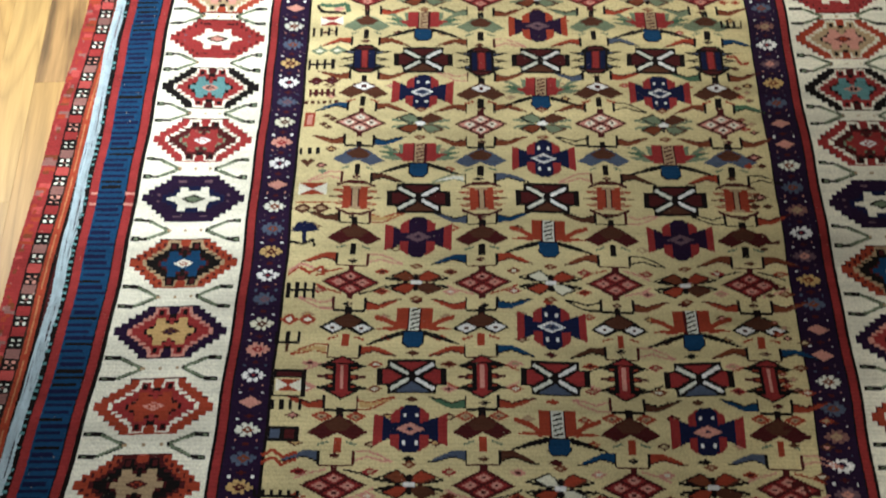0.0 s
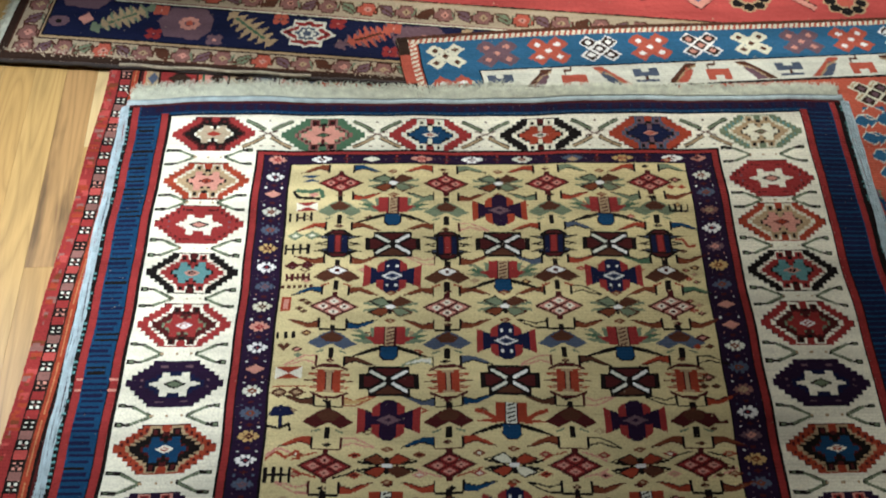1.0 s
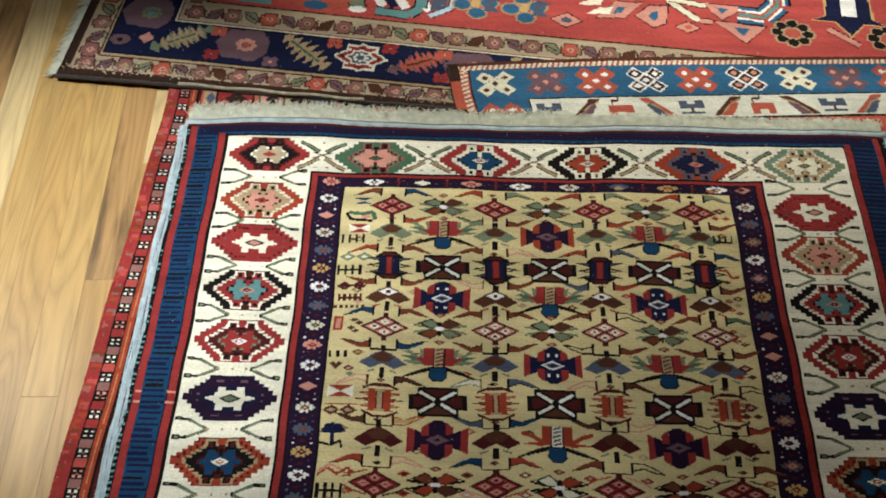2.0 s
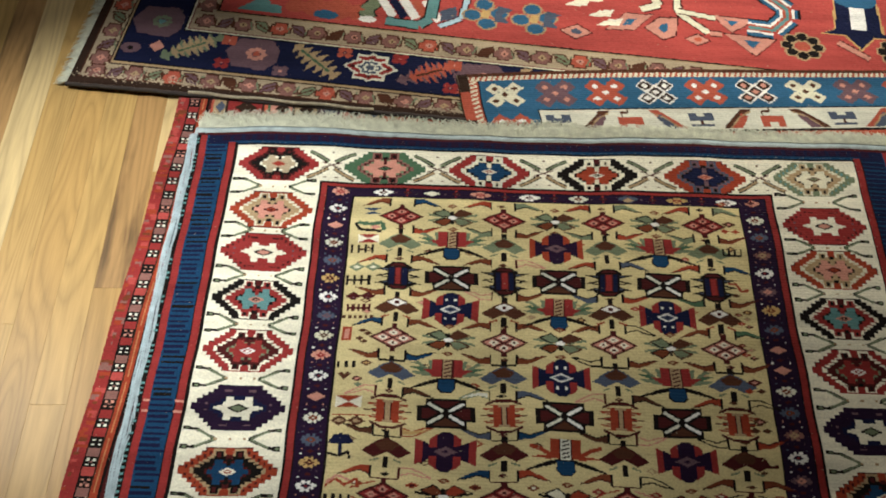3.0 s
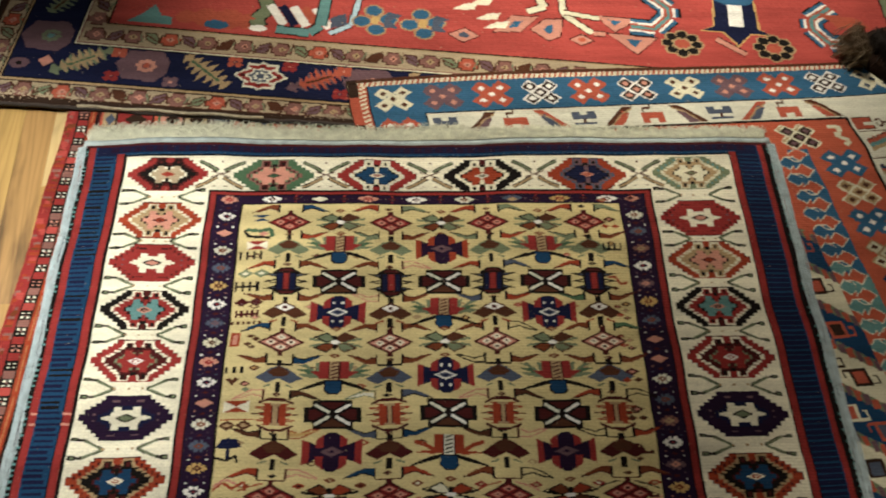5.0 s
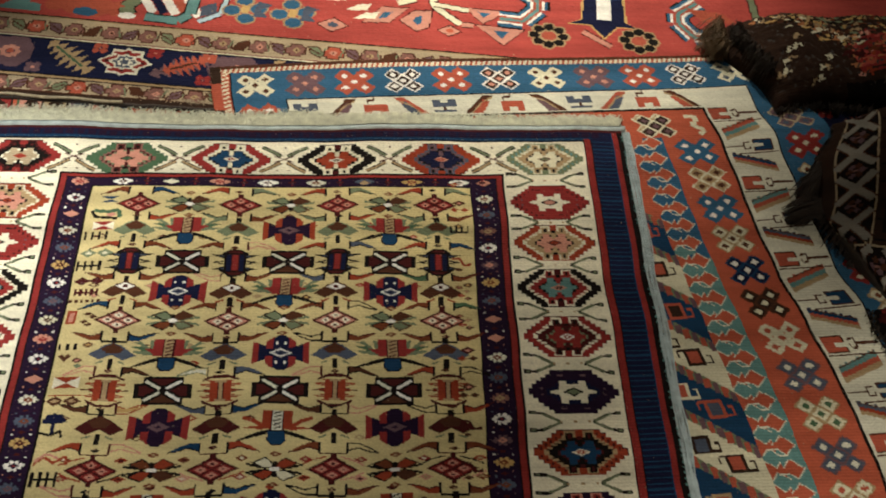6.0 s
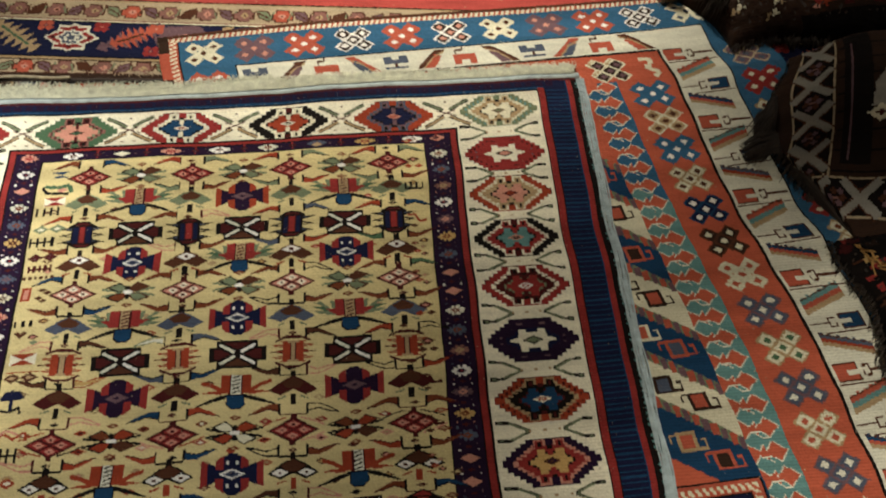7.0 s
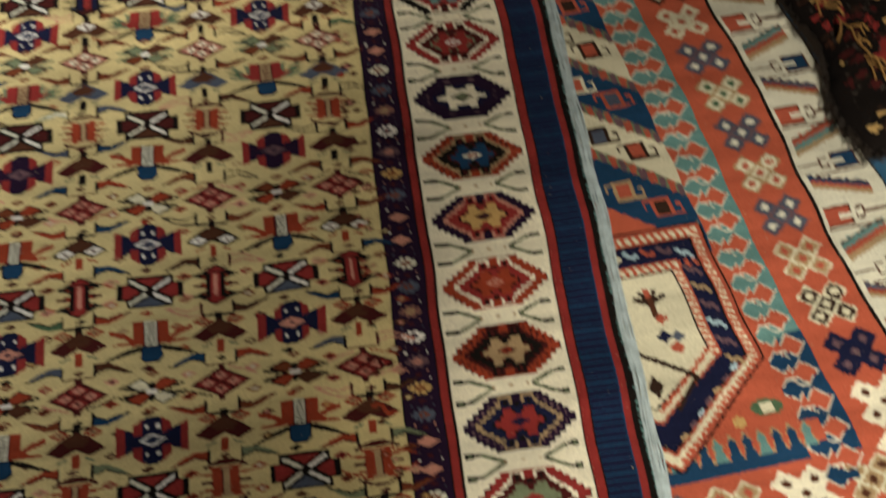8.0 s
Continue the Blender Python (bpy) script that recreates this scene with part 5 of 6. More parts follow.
def curl(c, pts, wide, dye, edge="black"):
    c.line(pts, wide + 0.007, edge)
    c.line(pts, wide, dye)


# large curling flowers of the field
c.shape(0.345, 0.285, ((-0.05, -0.015), (0.05, -0.018), (0.045, 0.008), (0.02, 0.012), (0.0, 0.045), (-0.02, 0.015)), "teal")
for du, r in ((0.0, 0.030), (0.05, 0.034), (0.10, 0.028), (-0.045, 0.022)):
    c.disc(0.465 + du, 0.292 + 0.3 * r, r, r, "brick")
c.disc(0.492, 0.282, 0.028, 0.014, "azure")
curl(c, [(0.575, 0.40), (0.600, 0.345), (0.575, 0.310), (0.590, 0.285)], 0.030, "sage")
c.disc(0.585, 0.282, 0.020, 0.010, "white")
for j, d in enumerate(("white", "navy", "white", "brick", "white")):
    c.line([(0.600 + j * 0.026, 0.36), (0.640 + j * 0.026, 0.300)], 0.020, d)
curl(c, [(0.625, 0.284), (0.700, 0.280), (0.722, 0.305), (0.722, 0.40)], 0.022, "teal")
curl(c, [(0.745, 0.284), (0.790, 0.315), (0.800, 0.42)], 0.012, "sky", "maroon")
c.shape(0.770, 0.322, ((-0.025, -0.022), (0.012, -0.005), (0.004, 0.03), (-0.028, 0.012)), "slate")
for u in (0.842, 0.950):
    for t in range(4):
        a = t * math.pi / 2 + 0.2
        c.disc(u + 0.030 * math.cos(a), 0.338 + 0.030 * math.sin(a), 0.024, 0.020, "tan")
    for t in range(4):
        a = t * math.pi / 2 + 0.2
        c.disc(u + 0.030 * math.cos(a), 0.338 + 0.030 * math.sin(a), 0.019, 0.016, "azure")
    c.shape(u, 0.338, ((0.025, 0.03), (0.060, 0.022), (0.035, 0.0), (0.055, -0.02), (0.02, -0.022)), "slate")
    c.rect(u - 0.008, 0.326, u + 0.008, 0.350, "gold")
for u, v, ru, rv, d, e in ((1.045, 0.313, 0.034, 0.022, "pink", "slate"), (1.310, 0.326, 0.026, 0.017, "pink", "madder")):
    c.rhomb(u, v, ru + 0.004, rv + 0.004, "maroon")
    c.rhomb(u, v, ru, rv, d)
    c.disc(u, v, ru * 0.35, rv * 0.4, e)
for u, v, pts in ((1.160, 0.360, ((-0.05, -0.030), (0.012, -0.022), (0.050, 0.030), (-0.010, 0.026))), (1.236, 0.352, ((-0.042, -0.005), (0.0, -0.036), (0.026, -0.020), (0.030, 0.036), (-0.012, 0.030))),
                  (1.385, 0.392, ((-0.045, 0.018), (0.055, 0.016), (0.0, -0.032))), (1.428, 0.330, ((-0.060, 0.024), (0.052, 0.020), (0.006, -0.036))), (2.10, 0.40, ((-0.07, 0.02), (0.04, 0.012), (0.0, -0.03)))):
    c.shape(u, v, pts, "maroon", 1.08, 1.12)
    c.shape(u, v, pts, "pink")
    c.shape(u, v, pts, "azure", 0.30, 0.42)
curl(c, [(1.262, 0.47), (1.268, 0.405), (1.335, 0.350), (1.365, 0.350)], 0.015, "cream", "maroon")
curl(c, [(1.268, 0.412), (1.350, 0.400)], 0.013, "cream", "maroon")
curl(c, [(1.205, 0.46), (1.225, 0.425), (1.185, 0.405)], 0.018, "cream", "maroon")
c.rect(1.335, 0.342, 1.362, 0.358, "pink")
for a, b in ((1.040, 0.405), (1.095, 0.378), (1.075, 0.425), (1.115, 0.352)):
    c.shape(a, b, ((-0.028, -0.012), (0.022, -0.008), (0.030, 0.016), (0.0, 0.010)), "ivory")
for sgn, b in ((1, 1.480), (-1, 1.870)):
    pts = [(b - sgn * 0.02, 0.500), (b + sgn * 0.030, 0.455), (b + sgn * 0.030, 0.425), (b - sgn * 0.004, 0.380), (b - sgn * 0.060, 0.384)]
    for wide, d in ((0.058, "black"), (0.050, "azure"), (0.032, "white"), (0.020, "brick"), (0.009, "teal")):
        c.line(pts, wide, d)
for g, d in ((1.10, "gold"), (1.0, "navy")):
    c.shape(1.665, 0.420, ((-0.080, -0.030), (-0.050, -0.012), (-0.044, 0.10), (0.044, 0.10), (0.050, -0.012), (0.080, -0.030), (0.030, -0.030), (0.0, -0.070), (-0.030, -0.030)), d, g, g)
c.rect(1.650, 0.412, 1.682, 0.52, "white")
c.disc(1.665, 0.51, 0.05, 0.03, "azure")
for u, v in ((1.537, 0.340), (1.745, 0.350)):
    for r, d in ((1.35, "tan"), (1.0, "black")):
        for t in range(8):
            a = t * math.pi / 4
            c.disc(u + 0.033 * math.cos(a), v + 0.029 * math.sin(a), 0.0125 * r, 0.0115 * r, d)
    c.disc(u, v, 0.014, 0.012, "brick")
curl(c, [(1.615, 0.365), (1.680, 0.322)], 0.013, "pink", "maroon")
for u in (2.02, 2.45):
    curl(c, [(u, 0.55), (u + 0.01, 0.44), (u - 0.05, 0.415), (u + 0.06, 0.41)], 0.016, "sage", "maroon")
    c.shape(u - 0.09, 0.46, ((-0.07, 0.02), (0.02, 0.01), (0.05, -0.02), (-0.03, -0.025)), "brick")
    c.disc(u + 0.17, 0.36, 0.04, 0.03, "azure")
red_rug = thing("large_red_rug", "large madder red rug with a navy flower border and brown edge", "rug")
c.weave("field", (0.258, 0.258, CW - 0.256, CH - 0.250), place_red, red_rug, "madder red field with large curling flowers")
c.weave("border", (0, 0, CW, CH, 0.258, 0.258, CW - 0.256, CH - 0.250), place_red, red_rug, "navy border between tan vine guards")
backing("backing", 0, 0, CW, CH, place_red, red_rug, 0.006, 0.0012, 0.05)
cord("selvedge", np.linspace(0.0, CW, 160), np.full(160, -0.004), place_red, 0.0048, GOAT_HAIR, red_rug, "dark brown goat-hair edge")
rr = random.Random(9)
fr = []
for k in range(1400):
    v = rr.uniform(0, CH)
    ln = rr.uniform(0.012, 0.030)
    x, y, z = place_red(np.array([0.0, -ln]), np.array([v, v + rr.uniform(-0.012, 0.012)]))
    fr.append(([(x[0], y[0], z[0]), ((x[0] + x[1]) / 2, (y[0] + y[1]) / 2 + 0.001, z[0] - 0.001), (x[1], y[1], FLOOR + 0.004)], 0.0009))
tube_bundle("fringe", fr, COTTON, red_rug, "short cream fringe", 4, "stuff")


# ---- narrow-bordered rug under the camel rug on the left ----
def place_under(u, v):
    x = -0.146 + u - 0.024 * np.clip((v - 0.1) / 0.6, 0, 1.6) + 0.0015 * np.sin(v * 21)
    return x, 0.150 - v, 0.0005 + 0.001 * np.sin(v * 12 + u * 8) + 0 * u


UW, UH = 1.20, 1.62
c = Cloth(0, 0, UW, UH, 0.0025, "maroon")
c.rect(0, 0, 0.024, UH, "red")
rng = random.Random(14)
for k in range(270):
    c.rect(rng.uniform(0.0, 0.012), k * 0.006, rng.uniform(0.008, 0.024), k * 0.006 + rng.uniform(0.005, 0.014), rng.choice(("rust", "red", "red", "crimson", "russet", "rose")))
c.rect(0.0225, 0, 0.046, UH, "black")
c.rect(0.046, 0, 0.062, UH, "walnut")
c.rect(0.0485, 0, 0.0590, UH, "rust")
c.rect(0.0520, 0, 0.0560, UH, "apricot")
c.rect(0.061, 0, 0.066, UH, "black")
v, k = 0.01, 0
while v < UH:
    c.rect(0.0260, v - 0.0075, 0.0440, v + 0.0075, ("rose", "red", "red", "rose", "crimson")[k % 5])
    for p in (-1, 1):
        for q in (-1, 1):
            c.rect(0.0350 + p * 0.0048 - 0.0022, v + 0.017 + q * 0.0042 - 0.0019, 0.0350 + p * 0.0048 + 0.0022, v + 0.017 + q * 0.0042 + 0.0019, "bone" if k % 4 else "pink")
    c.rect(0.0335, v + 0.0162, 0.0365, v + 0.0180, "rose")
    c.rect(0.0485 + 0.003 * (k % 3), v, 0.0515 + 0.003 * (k % 3), v + 0.010, "rust")
    v += 0.034
    k += 1
c.rect(0.070, 0.0, UW, 0.12, "brick")
rng = random.Random(4)
u = 0.075
while u < 0.62:
    w = rng.choice((0.012, 0.03, 0.05, 0.075))
    c.rect(u, 0.0, u + w, 0.10, rng.choice(("madder", "mauve", "tan", "red", "brick", "gold", "pink")))
    c.rect(u + w - 0.004, 0.0, u + w, 0.10, rng.choice(("walnut", "green", "maroon")))
    if w > 0.025:
        c.rhomb(u + w / 2, 0.035, w * 0.32, 0.018, rng.choice(("walnut", "gold", "slate")))
    u += w
under_rug = thing("beaded_border_rug", "red rug with dotted border mostly hidden under the camel rug", "rug")
c.weave("border", (0, 0, 0.10, UH), place_under, under_rug, "rust edge with a black band of white dots")
c.weave("end_panel", (0.10, 0, 0.66, 0.14), place_under, under_rug, "striped red and tan end")
backing("backing", 0, 0, UW, UH, place_under, under_rug, 0.0045)
plait = []
for turn in range(3):
    pts = []
    for a in np.linspace(0, 0.385, 230):
        t = a * 330 + turn * 2.094
        pts.append((-0.125 + a, 0.1435 - a * 0.075 + 0.0015 * math.sin(a * 50) + 0.0022 * math.cos(t), 0.0098 + 0.0020 * math.sin(t)))
    plait.append((pts, 0.0019))
tube_bundle("end_cord", plait, CORD, under_rug, "cream plaited end cord", 6)


# ---- dark bags and rugs heaped at the edge ----
def bag_place(origin, ud, vd, w, h, thick, seed, power=3.0):
    def place(u, v):
        a, b = np.clip(2 * u / w - 1, -1, 1), np.clip(2 * v / h - 1, -1, 1)
        swell = ((1 - np.abs(a) ** power) * (1 - np.abs(b) ** power)) ** 0.5
        lump = 0.10 * np.sin(u * 17 + seed) * np.sin(v * 14 + seed * 2) + 0.07 * np.sin(u * 37 + v * 9 + seed)
        z = 0.020 + thick * swell * (1 + lump)
        pinch = 0.012 * np.sin(v * 26 + seed) * np.abs(a) ** 4
        return origin[0] + (u + pinch) * ud[0] + v * vd[0], origin[1] + u * ud[1] + (v + 0.010 * np.sin(u * 21 + seed) * np.abs(b) ** 4) * vd[1], z
    return place


def tassels(name, edge, count, length, r, material, parent, label, seed, out, lift=0.02, stray=0.35):
    """Loose hair along a seam: edge is a function of 0..1 to a point, out the way the hair lies."""
    rr = random.Random(seed)
    strands = []
    for k in range(count):
        p = Vector(edge(rr.random()))
        d = Vector((out[0] + rr.gauss(0, stray), out[1] + rr.gauss(0, stray), 0)) * length * rr.uniform(0.5, 1.15)
        rise = rr.uniform(0.1, 1.0) * lift
        strands.append(([p, p + d * 0.35 + Vector((0, 0, rise)), p + d * 0.7 + Vector((0, 0, rise * 0.4)), Vector((p.x + d.x, p.y + d.y, max(0.012, p.z - 0.05)))], r * rr.uniform(0.6, 1.2)))
    return tube_bundle(name, strands, material, parent, label, 4, "stuff")


def seam(place, pts):
    us, vs = np.array([p[0] for p in pts]), np.array([p[1] for p in pts])
    def at(f):
        u, v = np.interp(f, np.linspace(0, 1, len(pts)), us), np.interp(f, np.linspace(0, 1, len(pts)), vs)
        x, y, z = place(np.array([u]), np.array([v]))
        return x[0], y[0], z[0]
    return at


def lattice(c, u0, v0, u1, v1, along):
    """White-edged strip of crosses between stepped rosettes."""
    c.rect(u0, v0, u1, v1, "dust")
    c.rect(u0 + 0.0045, v0 + 0.0045, u1 - 0.0045, v1 - 0.0045, "black")
    n = round(((v1 - v0) if along else (u1 - u0)) / 0.095)
    for k in range(n):
        if along:
            u, v = (u0 + u1) / 2, v0 + (k + 0.5) * (v1 - v0) / n
        else:
            u, v = u0 + (k + 0.5) * (u1 - u0) / n, (v0 + v1) / 2
        for s in (-1, 1):
            c.line([(u - 0.037, v - s * 0.036), (u + 0.037, v + s * 0.036)], 0.0230, "brown")
        for s in (-1, 1):
            c.line([(u - 0.037, v - s * 0.036), (u + 0.037, v + s * 0.036)], 0.0165, "ash")
        for du, dv in ((0, 0.0475), (0, -0.0475)) if along else ((0.0475, 0), (-0.0475, 0)):
            c.rhomb(u + du, v + dv, 0.034, 0.034, "black")
            for j in range(6):
                t = j * math.pi / 3
                c.rhomb(u + du + 0.013 * math.cos(t), v + dv + 0.013 * math.sin(t), 0.008, 0.008, "brown" if (j + k) % 2 else "mauve")
            c.rhomb(u + du, v + dv, 0.005, 0.005, "rose")


# flat-woven saddle bag with a latticed border
FW, FH = 0.56, 0.495
flat_bag = bag_place((1.756, 0.085), (0.970, 0.24), (-0.370, -0.930), FW, FH, 0.060, 1.0)


def place_bag(u, v):
    """The bag's foot is pulled round towards the wall and its near corner is rolled under."""
    fold = 0.19 * np.clip((v - 0.27) / (FH - 0.27), 0, 1) ** 1.15
    under = np.clip(fold - u, 0, 1)
    x, y, z = flat_bag(np.maximum(u, fold), v)
    return x + under * 0.10, y - 0.8 * np.maximum(u, fold) * v, np.maximum(z - under * 0.55, 0.0135 - under * 0.02)


c = Cloth(0, 0, FW, FH, 0.0045, "walnut")
for k in range(60):
    c.rect(0.120 + (k % 2) * 0.2, 0.01 + k * 0.0075, 0.30 + (k % 3) * 0.08, 0.013 + k * 0.0075, ("black", "walnut", "brown")[k % 3])
c.rect(0.135, 0.02, 0.20, FH - 0.14, "black")
c.rect(0.150, 0.05, 0.155, FH - 0.15, "mauve")
lattice(c, 0.030, 0.0, 0.115, FH - 0.112, True)
lattice(c, 0.030, FH - 0.112, FW - 0.02, FH - 0.030, False)
c.shape(0.235, 0.18, ((-0.04, 0.05), (-0.03, -0.01), (0.0, -0.05), (0.05, -0.06), (0.06, 0.02), (0.02, 0.05)), "ash")
c.disc(0.245, 0.175, 0.018, 0.016, "black")
c.rhomb(0.215, 0.245, 0.03, 0.02, "cream")
c.rhomb(0.215, 0.245, 0.012, 0.008, "maroon")
c.rect(0.32, 0.06, 0.50, 0.30, "black")
for k in range(3):
    c.rhomb(0.41, 0.10 + k * 0.08, 0.05, 0.03, "maroon")
    c.rhomb(0.41, 0.10 + k * 0.08, 0.02, 0.012, "tan")
dark_bag = thing("saddle_bag", "dark brown woven saddle bag with a white latticed border", "bag")
c.weave("face", (0, 0, FW, FH), place_bag, dark_bag, "brown face with white crosses in the border")
backing("back", 0, 0, FW, FH, place_bag, dark_bag, 0.010, 0.0015, 0.02, GOAT_HAIR)
tassels("fringe", seam(place_bag, [(0.0, 0.02), (0.0, FH), (FW * 0.6, FH)]), 420, 0.013, 0.0011, GOAT_HAIR, dark_bag, "dark goat-hair fringe", 4, (-0.6, -0.8))
tassels("tassel", seam(place_bag, [(0.006, 0.262), (0.006, 0.300)]), 520, 0.050, 0.0014, GOAT_HAIR, dark_bag, "thick dark tassel", 5, (-1.0, 0.15), 0.025, 0.14)
tassels("tassel", seam(place_bag, [(0.006, 0.15), (0.006, 0.185)]), 520, 0.056, 0.0014, GOAT_HAIR, dark_bag, "thick dark tassel", 6, (-0.7, -0.8), 0.025, 0.14)

# shaggy pile bag
EW, EH = 0.80, 0.265
place_shag = bag_place((1.540, 0.362), (0.998, 0.03), (0.40, -0.91), EW, EH, 0.100, 2.3)
c = Cloth(0, 0, EW, EH, 0.005, "walnut")
rng = random.Random(31)
c.rect(0.20, 0.135, EW - 0.02, 0.225, "red")
for k in range(760):
    u, v = rng.uniform(0.16, EW - 0.02), rng.uniform(0.0, 0.135)
    c.rhomb(u, v, rng.uniform(0.006, 0.018), rng.uniform(0.003, 0.006), rng.choice(("walnut", "brown", "black", "sage", "tan", "walnut", "russet", "gold")))
for k in range(760):
    u, v = rng.uniform(0.19, EW - 0.03), rng.gauss(0.178, 0.024)
    c.rhomb(u, v, rng.uniform(0.006, 0.018), rng.uniform(0.003, 0.008), rng.choice(("red", "rust", "brick", "crimson", "walnut", "pink", "brown", "russet", "brick", "maroon", "apricot")))
for k in range(300):
    f = rng.random()
    u, v = 0.090 + f * 0.13 + rng.gauss(0, 0.010), 0.030 + f * 0.105 + rng.gauss(0, 0.010)
    c.rhomb(u, v, rng.uniform(0.004, 0.012), rng.uniform(0.003, 0.006), rng.choice(("cream", "tan", "gold", "brown", "apricot", "black", "walnut")))
for a, b, n in ((0.030, 0.205, 7), (0.090, 0.238, 6)):
    for k in range(n):
        u, v = a + k * 0.014, b - k * 0.014 + (0.010 if k % 2 else 0)
        c.line([(u - 0.007, v + 0.006), (u + 0.001, v - 0.007), (u + 0.009, v + 0.002)], 0.0058, "cream" if k % 3 else "tan")
# black along the front foot paints in the shade of the bag's underside
c.rect(0.16, 0.238, EW, EH, "black")
shag_bag = thing("pile_bag", "shaggy brown and red pile bag with long goat hair", "bag")
c.weave("face", (0, 0, EW, EH), place_shag, shag_bag, "worn red and brown knotted pile", 0.0022)
backing("back", 0, 0, EW, EH, place_shag, shag_bag, 0.012, 0.002, 0.02, GOAT_HAIR)
HAIR = plain("goat_hair_tan", (0.17, 0.115, 0.060), 0.75, 40.0, 0.5, 0.35)
tassels("hair", seam(place_shag, [(0.01, 0.02), (0.0, EH * 0.40)]), 420, 0.036, 0.0008, HAIR, shag_bag, "long tan goat hair", 7, (-0.9, 0.1), 0.05)
tassels("hair", seam(place_shag, [(0.04, 0.04), (0.03, EH * 0.70)]), 420, 0.022, 0.0009, GOAT_HAIR, shag_bag, "long dark goat hair", 8, (-0.8, -0.2), 0.03)
tassels("fringe", seam(place_shag, [(0.0, EH), (EW, EH)]), 500, 0.018, 0.0011, GOAT_HAIR, shag_bag, "dark goat-hair fringe", 9, (-0.2, -0.9))

# dark red bag
GW, GH = 0.62, 0.37
place_dark = bag_place((1.722, -0.400), (0.985, 0.10), (0.10, -0.985), GW, GH, 0.070, 4.1)
c = Cloth(0, 0, GW, GH, 0.005, "maroon")
rng = random.Random(41)
c.rect(0, 0, GW, GH, "black")
for k in range(520):
    u, v = rng.uniform(0.01, GW - 0.02), rng.uniform(0.01, GH - 0.02)
    c.rhomb(u, v, rng.uniform(0.005, 0.016), rng.uniform(0.004, 0.012), rng.choice(("black", "maroon", "red", "maroon", "brown", "black", "walnut", "gold", "red", "walnut")))
for k in range(5):
    for j in range(3):
        u, v = 0.11 + k * 0.115, 0.08 + j * 0.13
        c.rhomb(u, v, 0.045, 0.05, "red" if (k + j) % 2 else "black")
        c.rhomb(u, v, 0.025, 0.028, "gold" if (k + j) % 3 == 0 else "walnut")
        c.line([(u + 0.04, v - 0.05), (u + 0.05, v), (u + 0.04, v + 0.05)], 0.010, "tan" if k % 2 else "black")
red_bag = thing("fringed_bag", "dark red knotted bag with brown and gold loose fringe", "bag")
c.weave("face", (0, 0, GW, GH), place_dark, red_bag, "dark red pile with gold diamonds", 0.0020)
backing("back", 0, 0, GW, GH, place_dark, red_bag, 0.012, 0.002, 0.02, GOAT_HAIR)
tassels("fringe", seam(place_dark, [(0.0, 0.0), (0.0, GH), (GW * 0.8, GH)]), 500, 0.015, 0.0010, GOAT_HAIR, red_bag, "dark loose fringe", 10, (-0.8, -0.5))
GOLD_WOOL = wool("wool_gold_cord", (0.34, 0.19, 0.06))
tassels("cord", seam(place_dark, [(0.03, 0.02), (0.05, GH * 0.6)]), 30, 0.06, 0.0022, GOLD_WOOL, red_bag, "loose gold cords", 11, (0.5, -0.8), 0.02)


# ---- oak strips of the floor ----
STRIP, TILT = 0.0627, math.radians(2.2)
rng = random.Random(8)


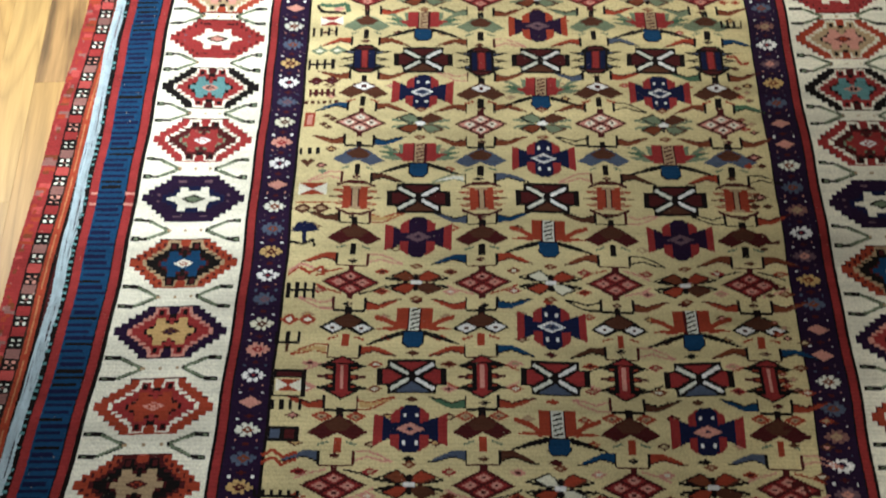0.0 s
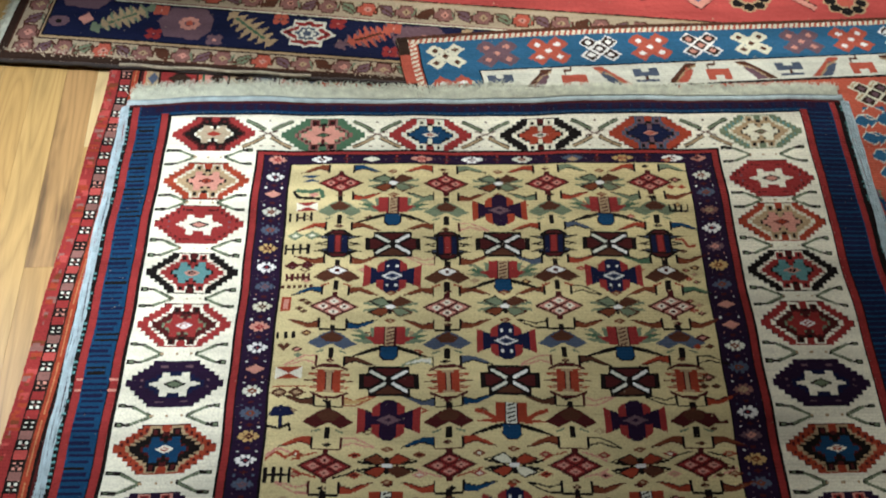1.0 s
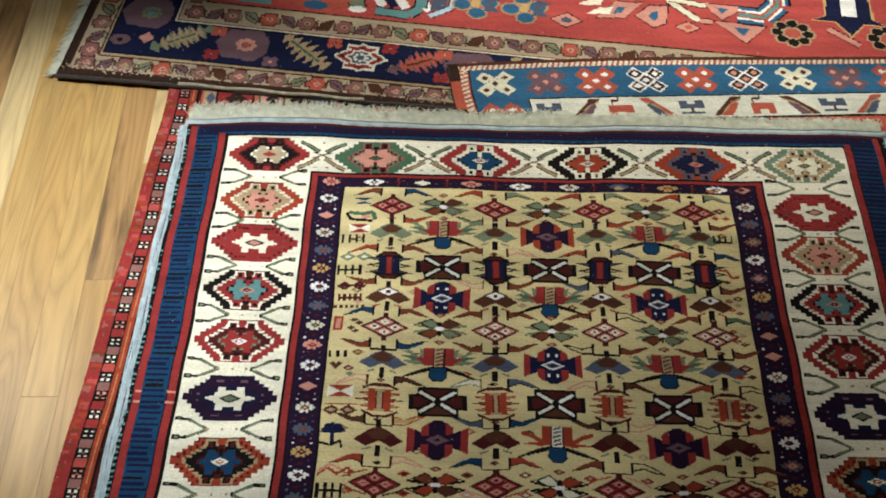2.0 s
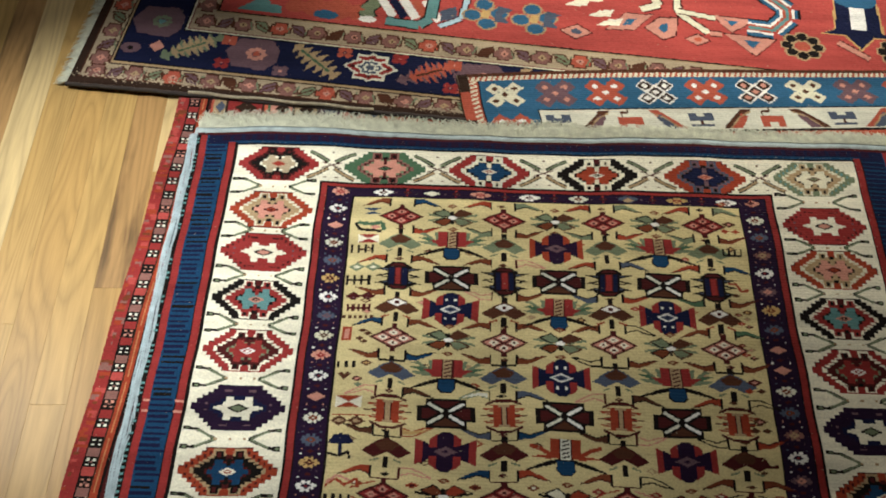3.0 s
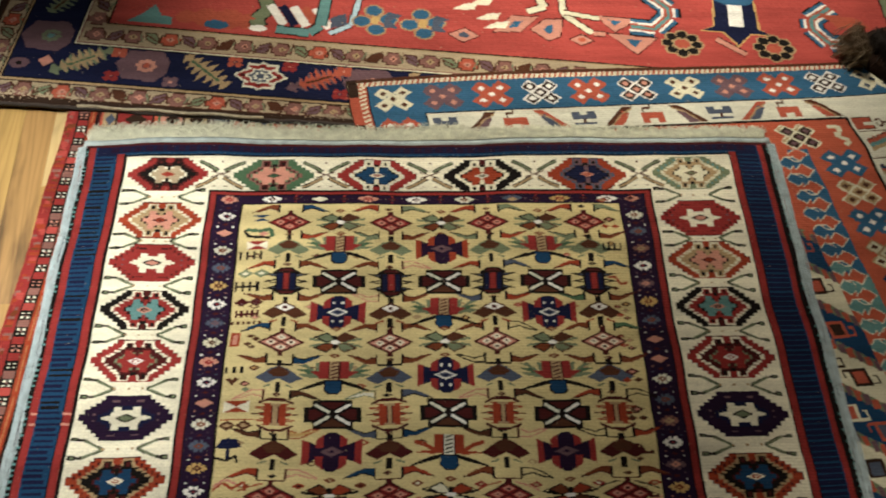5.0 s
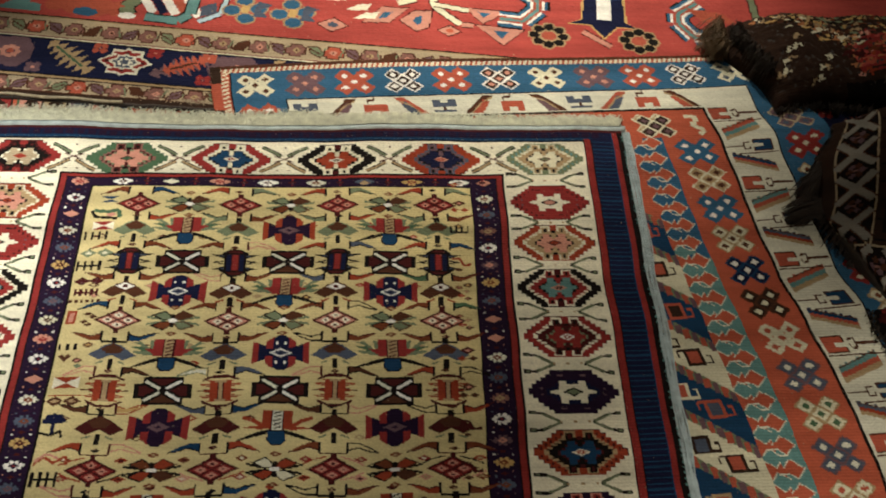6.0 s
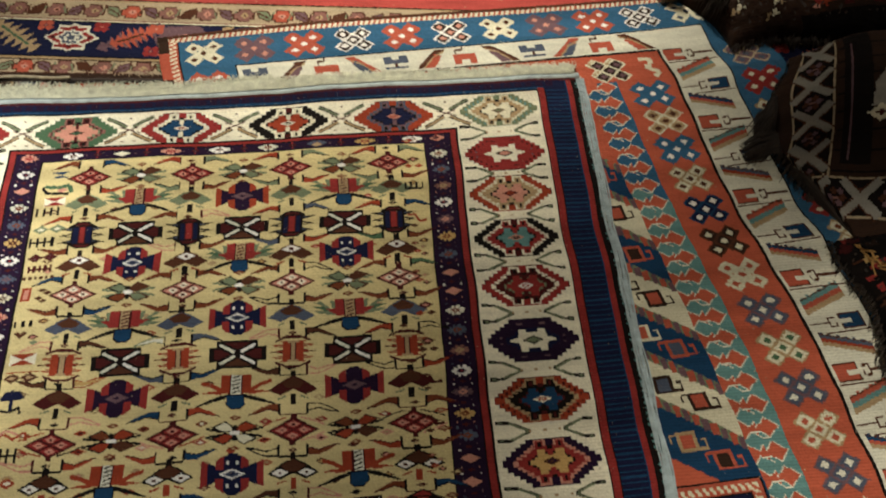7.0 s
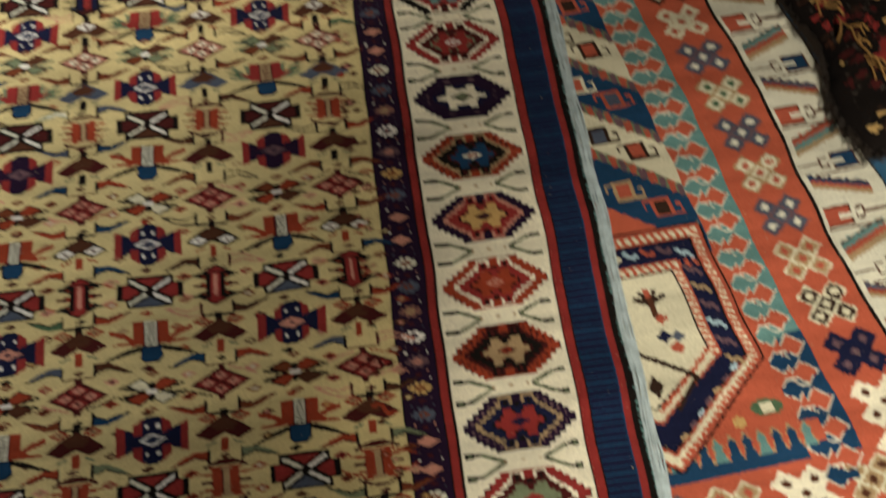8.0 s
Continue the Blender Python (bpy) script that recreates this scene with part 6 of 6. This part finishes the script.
def strip_mesh(length, wood, width=STRIP, b=0.0012, h=0.012):
    bm = bmesh.new()
    box(bm, 0, 0, -h, width - 0.0002, length - 0.0003, 0)
    top = [e for e in bm.edges if all(abs(v.co.z) < 1e-6 for v in e.verts)]
    bmesh.ops.bevel(bm, geom=top, offset=b * 0.2, segments=1, affect="EDGES")
    me = bpy.data.meshes.new("floor_strip")
    bm.to_mesh(me)
    bm.free()
    me.materials.append(wood)
    return me


LENGTHS = [0.95, 1.25, 1.60, 2.05]
MESHES = {w: [strip_mesh(n, m) for n in LENGTHS] for w, m in (("mid", OAK), ("pale", OAK_PALE), ("brown", OAK_BROWN))}
JOINTS = {3: -0.318, 4: -0.048, 1: -0.75}
TURNED = Matrix.Translation((0, 0, FLOOR)) @ Matrix.Rotation(TILT, 4, "Z")
others = {w: bmesh.new() for w in MESHES}
for k in range(-37, 62):
    x = -0.416 + k * STRIP
    y = -3.3 - rng.uniform(0, 0.8) if k not in JOINTS else JOINTS[k] - 2 * LENGTHS[3]
    while y < 2.7:
        j = rng.randrange(4) if k not in JOINTS else 3 if y < JOINTS[k] - 0.01 else 1
        wood = "brown" if k in (-2, -6) or (k == 3 and y > -0.4) else "pale" if k == -1 or (k == 4 and y > -0.1) else "mid"
        near = -14 <= k < 6 and y + LENGTHS[j] > -1.4 and y < 1.3 and Y0 + 0.2 < y and y + LENGTHS[j] < Y1 - 0.2
        m = TURNED @ Matrix.Translation((x, y, 0))
        near_end, far_end = max(0.0, Y0 + 0.12 - y), min(LENGTHS[j], Y1 - 0.12 - y) - 0.0003
        inside = far_end > near_end and all(X0 < (m @ Vector(p)).x < X1 for p in ((0, near_end, 0), (STRIP, far_end, 0)))
        if near:
            ob = new("floor_strip", MESHES[wood][j])
            ob.matrix_world = m
            ob.parent = floor
        elif inside:
            wood = rng.choice(("mid", "mid", "pale", "brown"))
            vs = [others[wood].verts.new(m @ Vector(p)) for p in ((0, near_end, 0), (STRIP - 0.0002, near_end, 0), (STRIP - 0.0002, far_end, 0), (0, far_end, 0))]
            others[wood].faces.new(vs)
        y += LENGTHS[j]
for w, wood in (("mid", OAK), ("pale", OAK_PALE), ("brown", OAK_BROWN)):
    tagged(part("floor_strips", others[w], wood, floor), kind="stuff")
quadsheet = bmesh.new()
box(quadsheet, X0, Y0, FLOOR - 0.0118, X1, Y1, FLOOR - 0.009)
part("subfloor", quadsheet, GAP, floor)
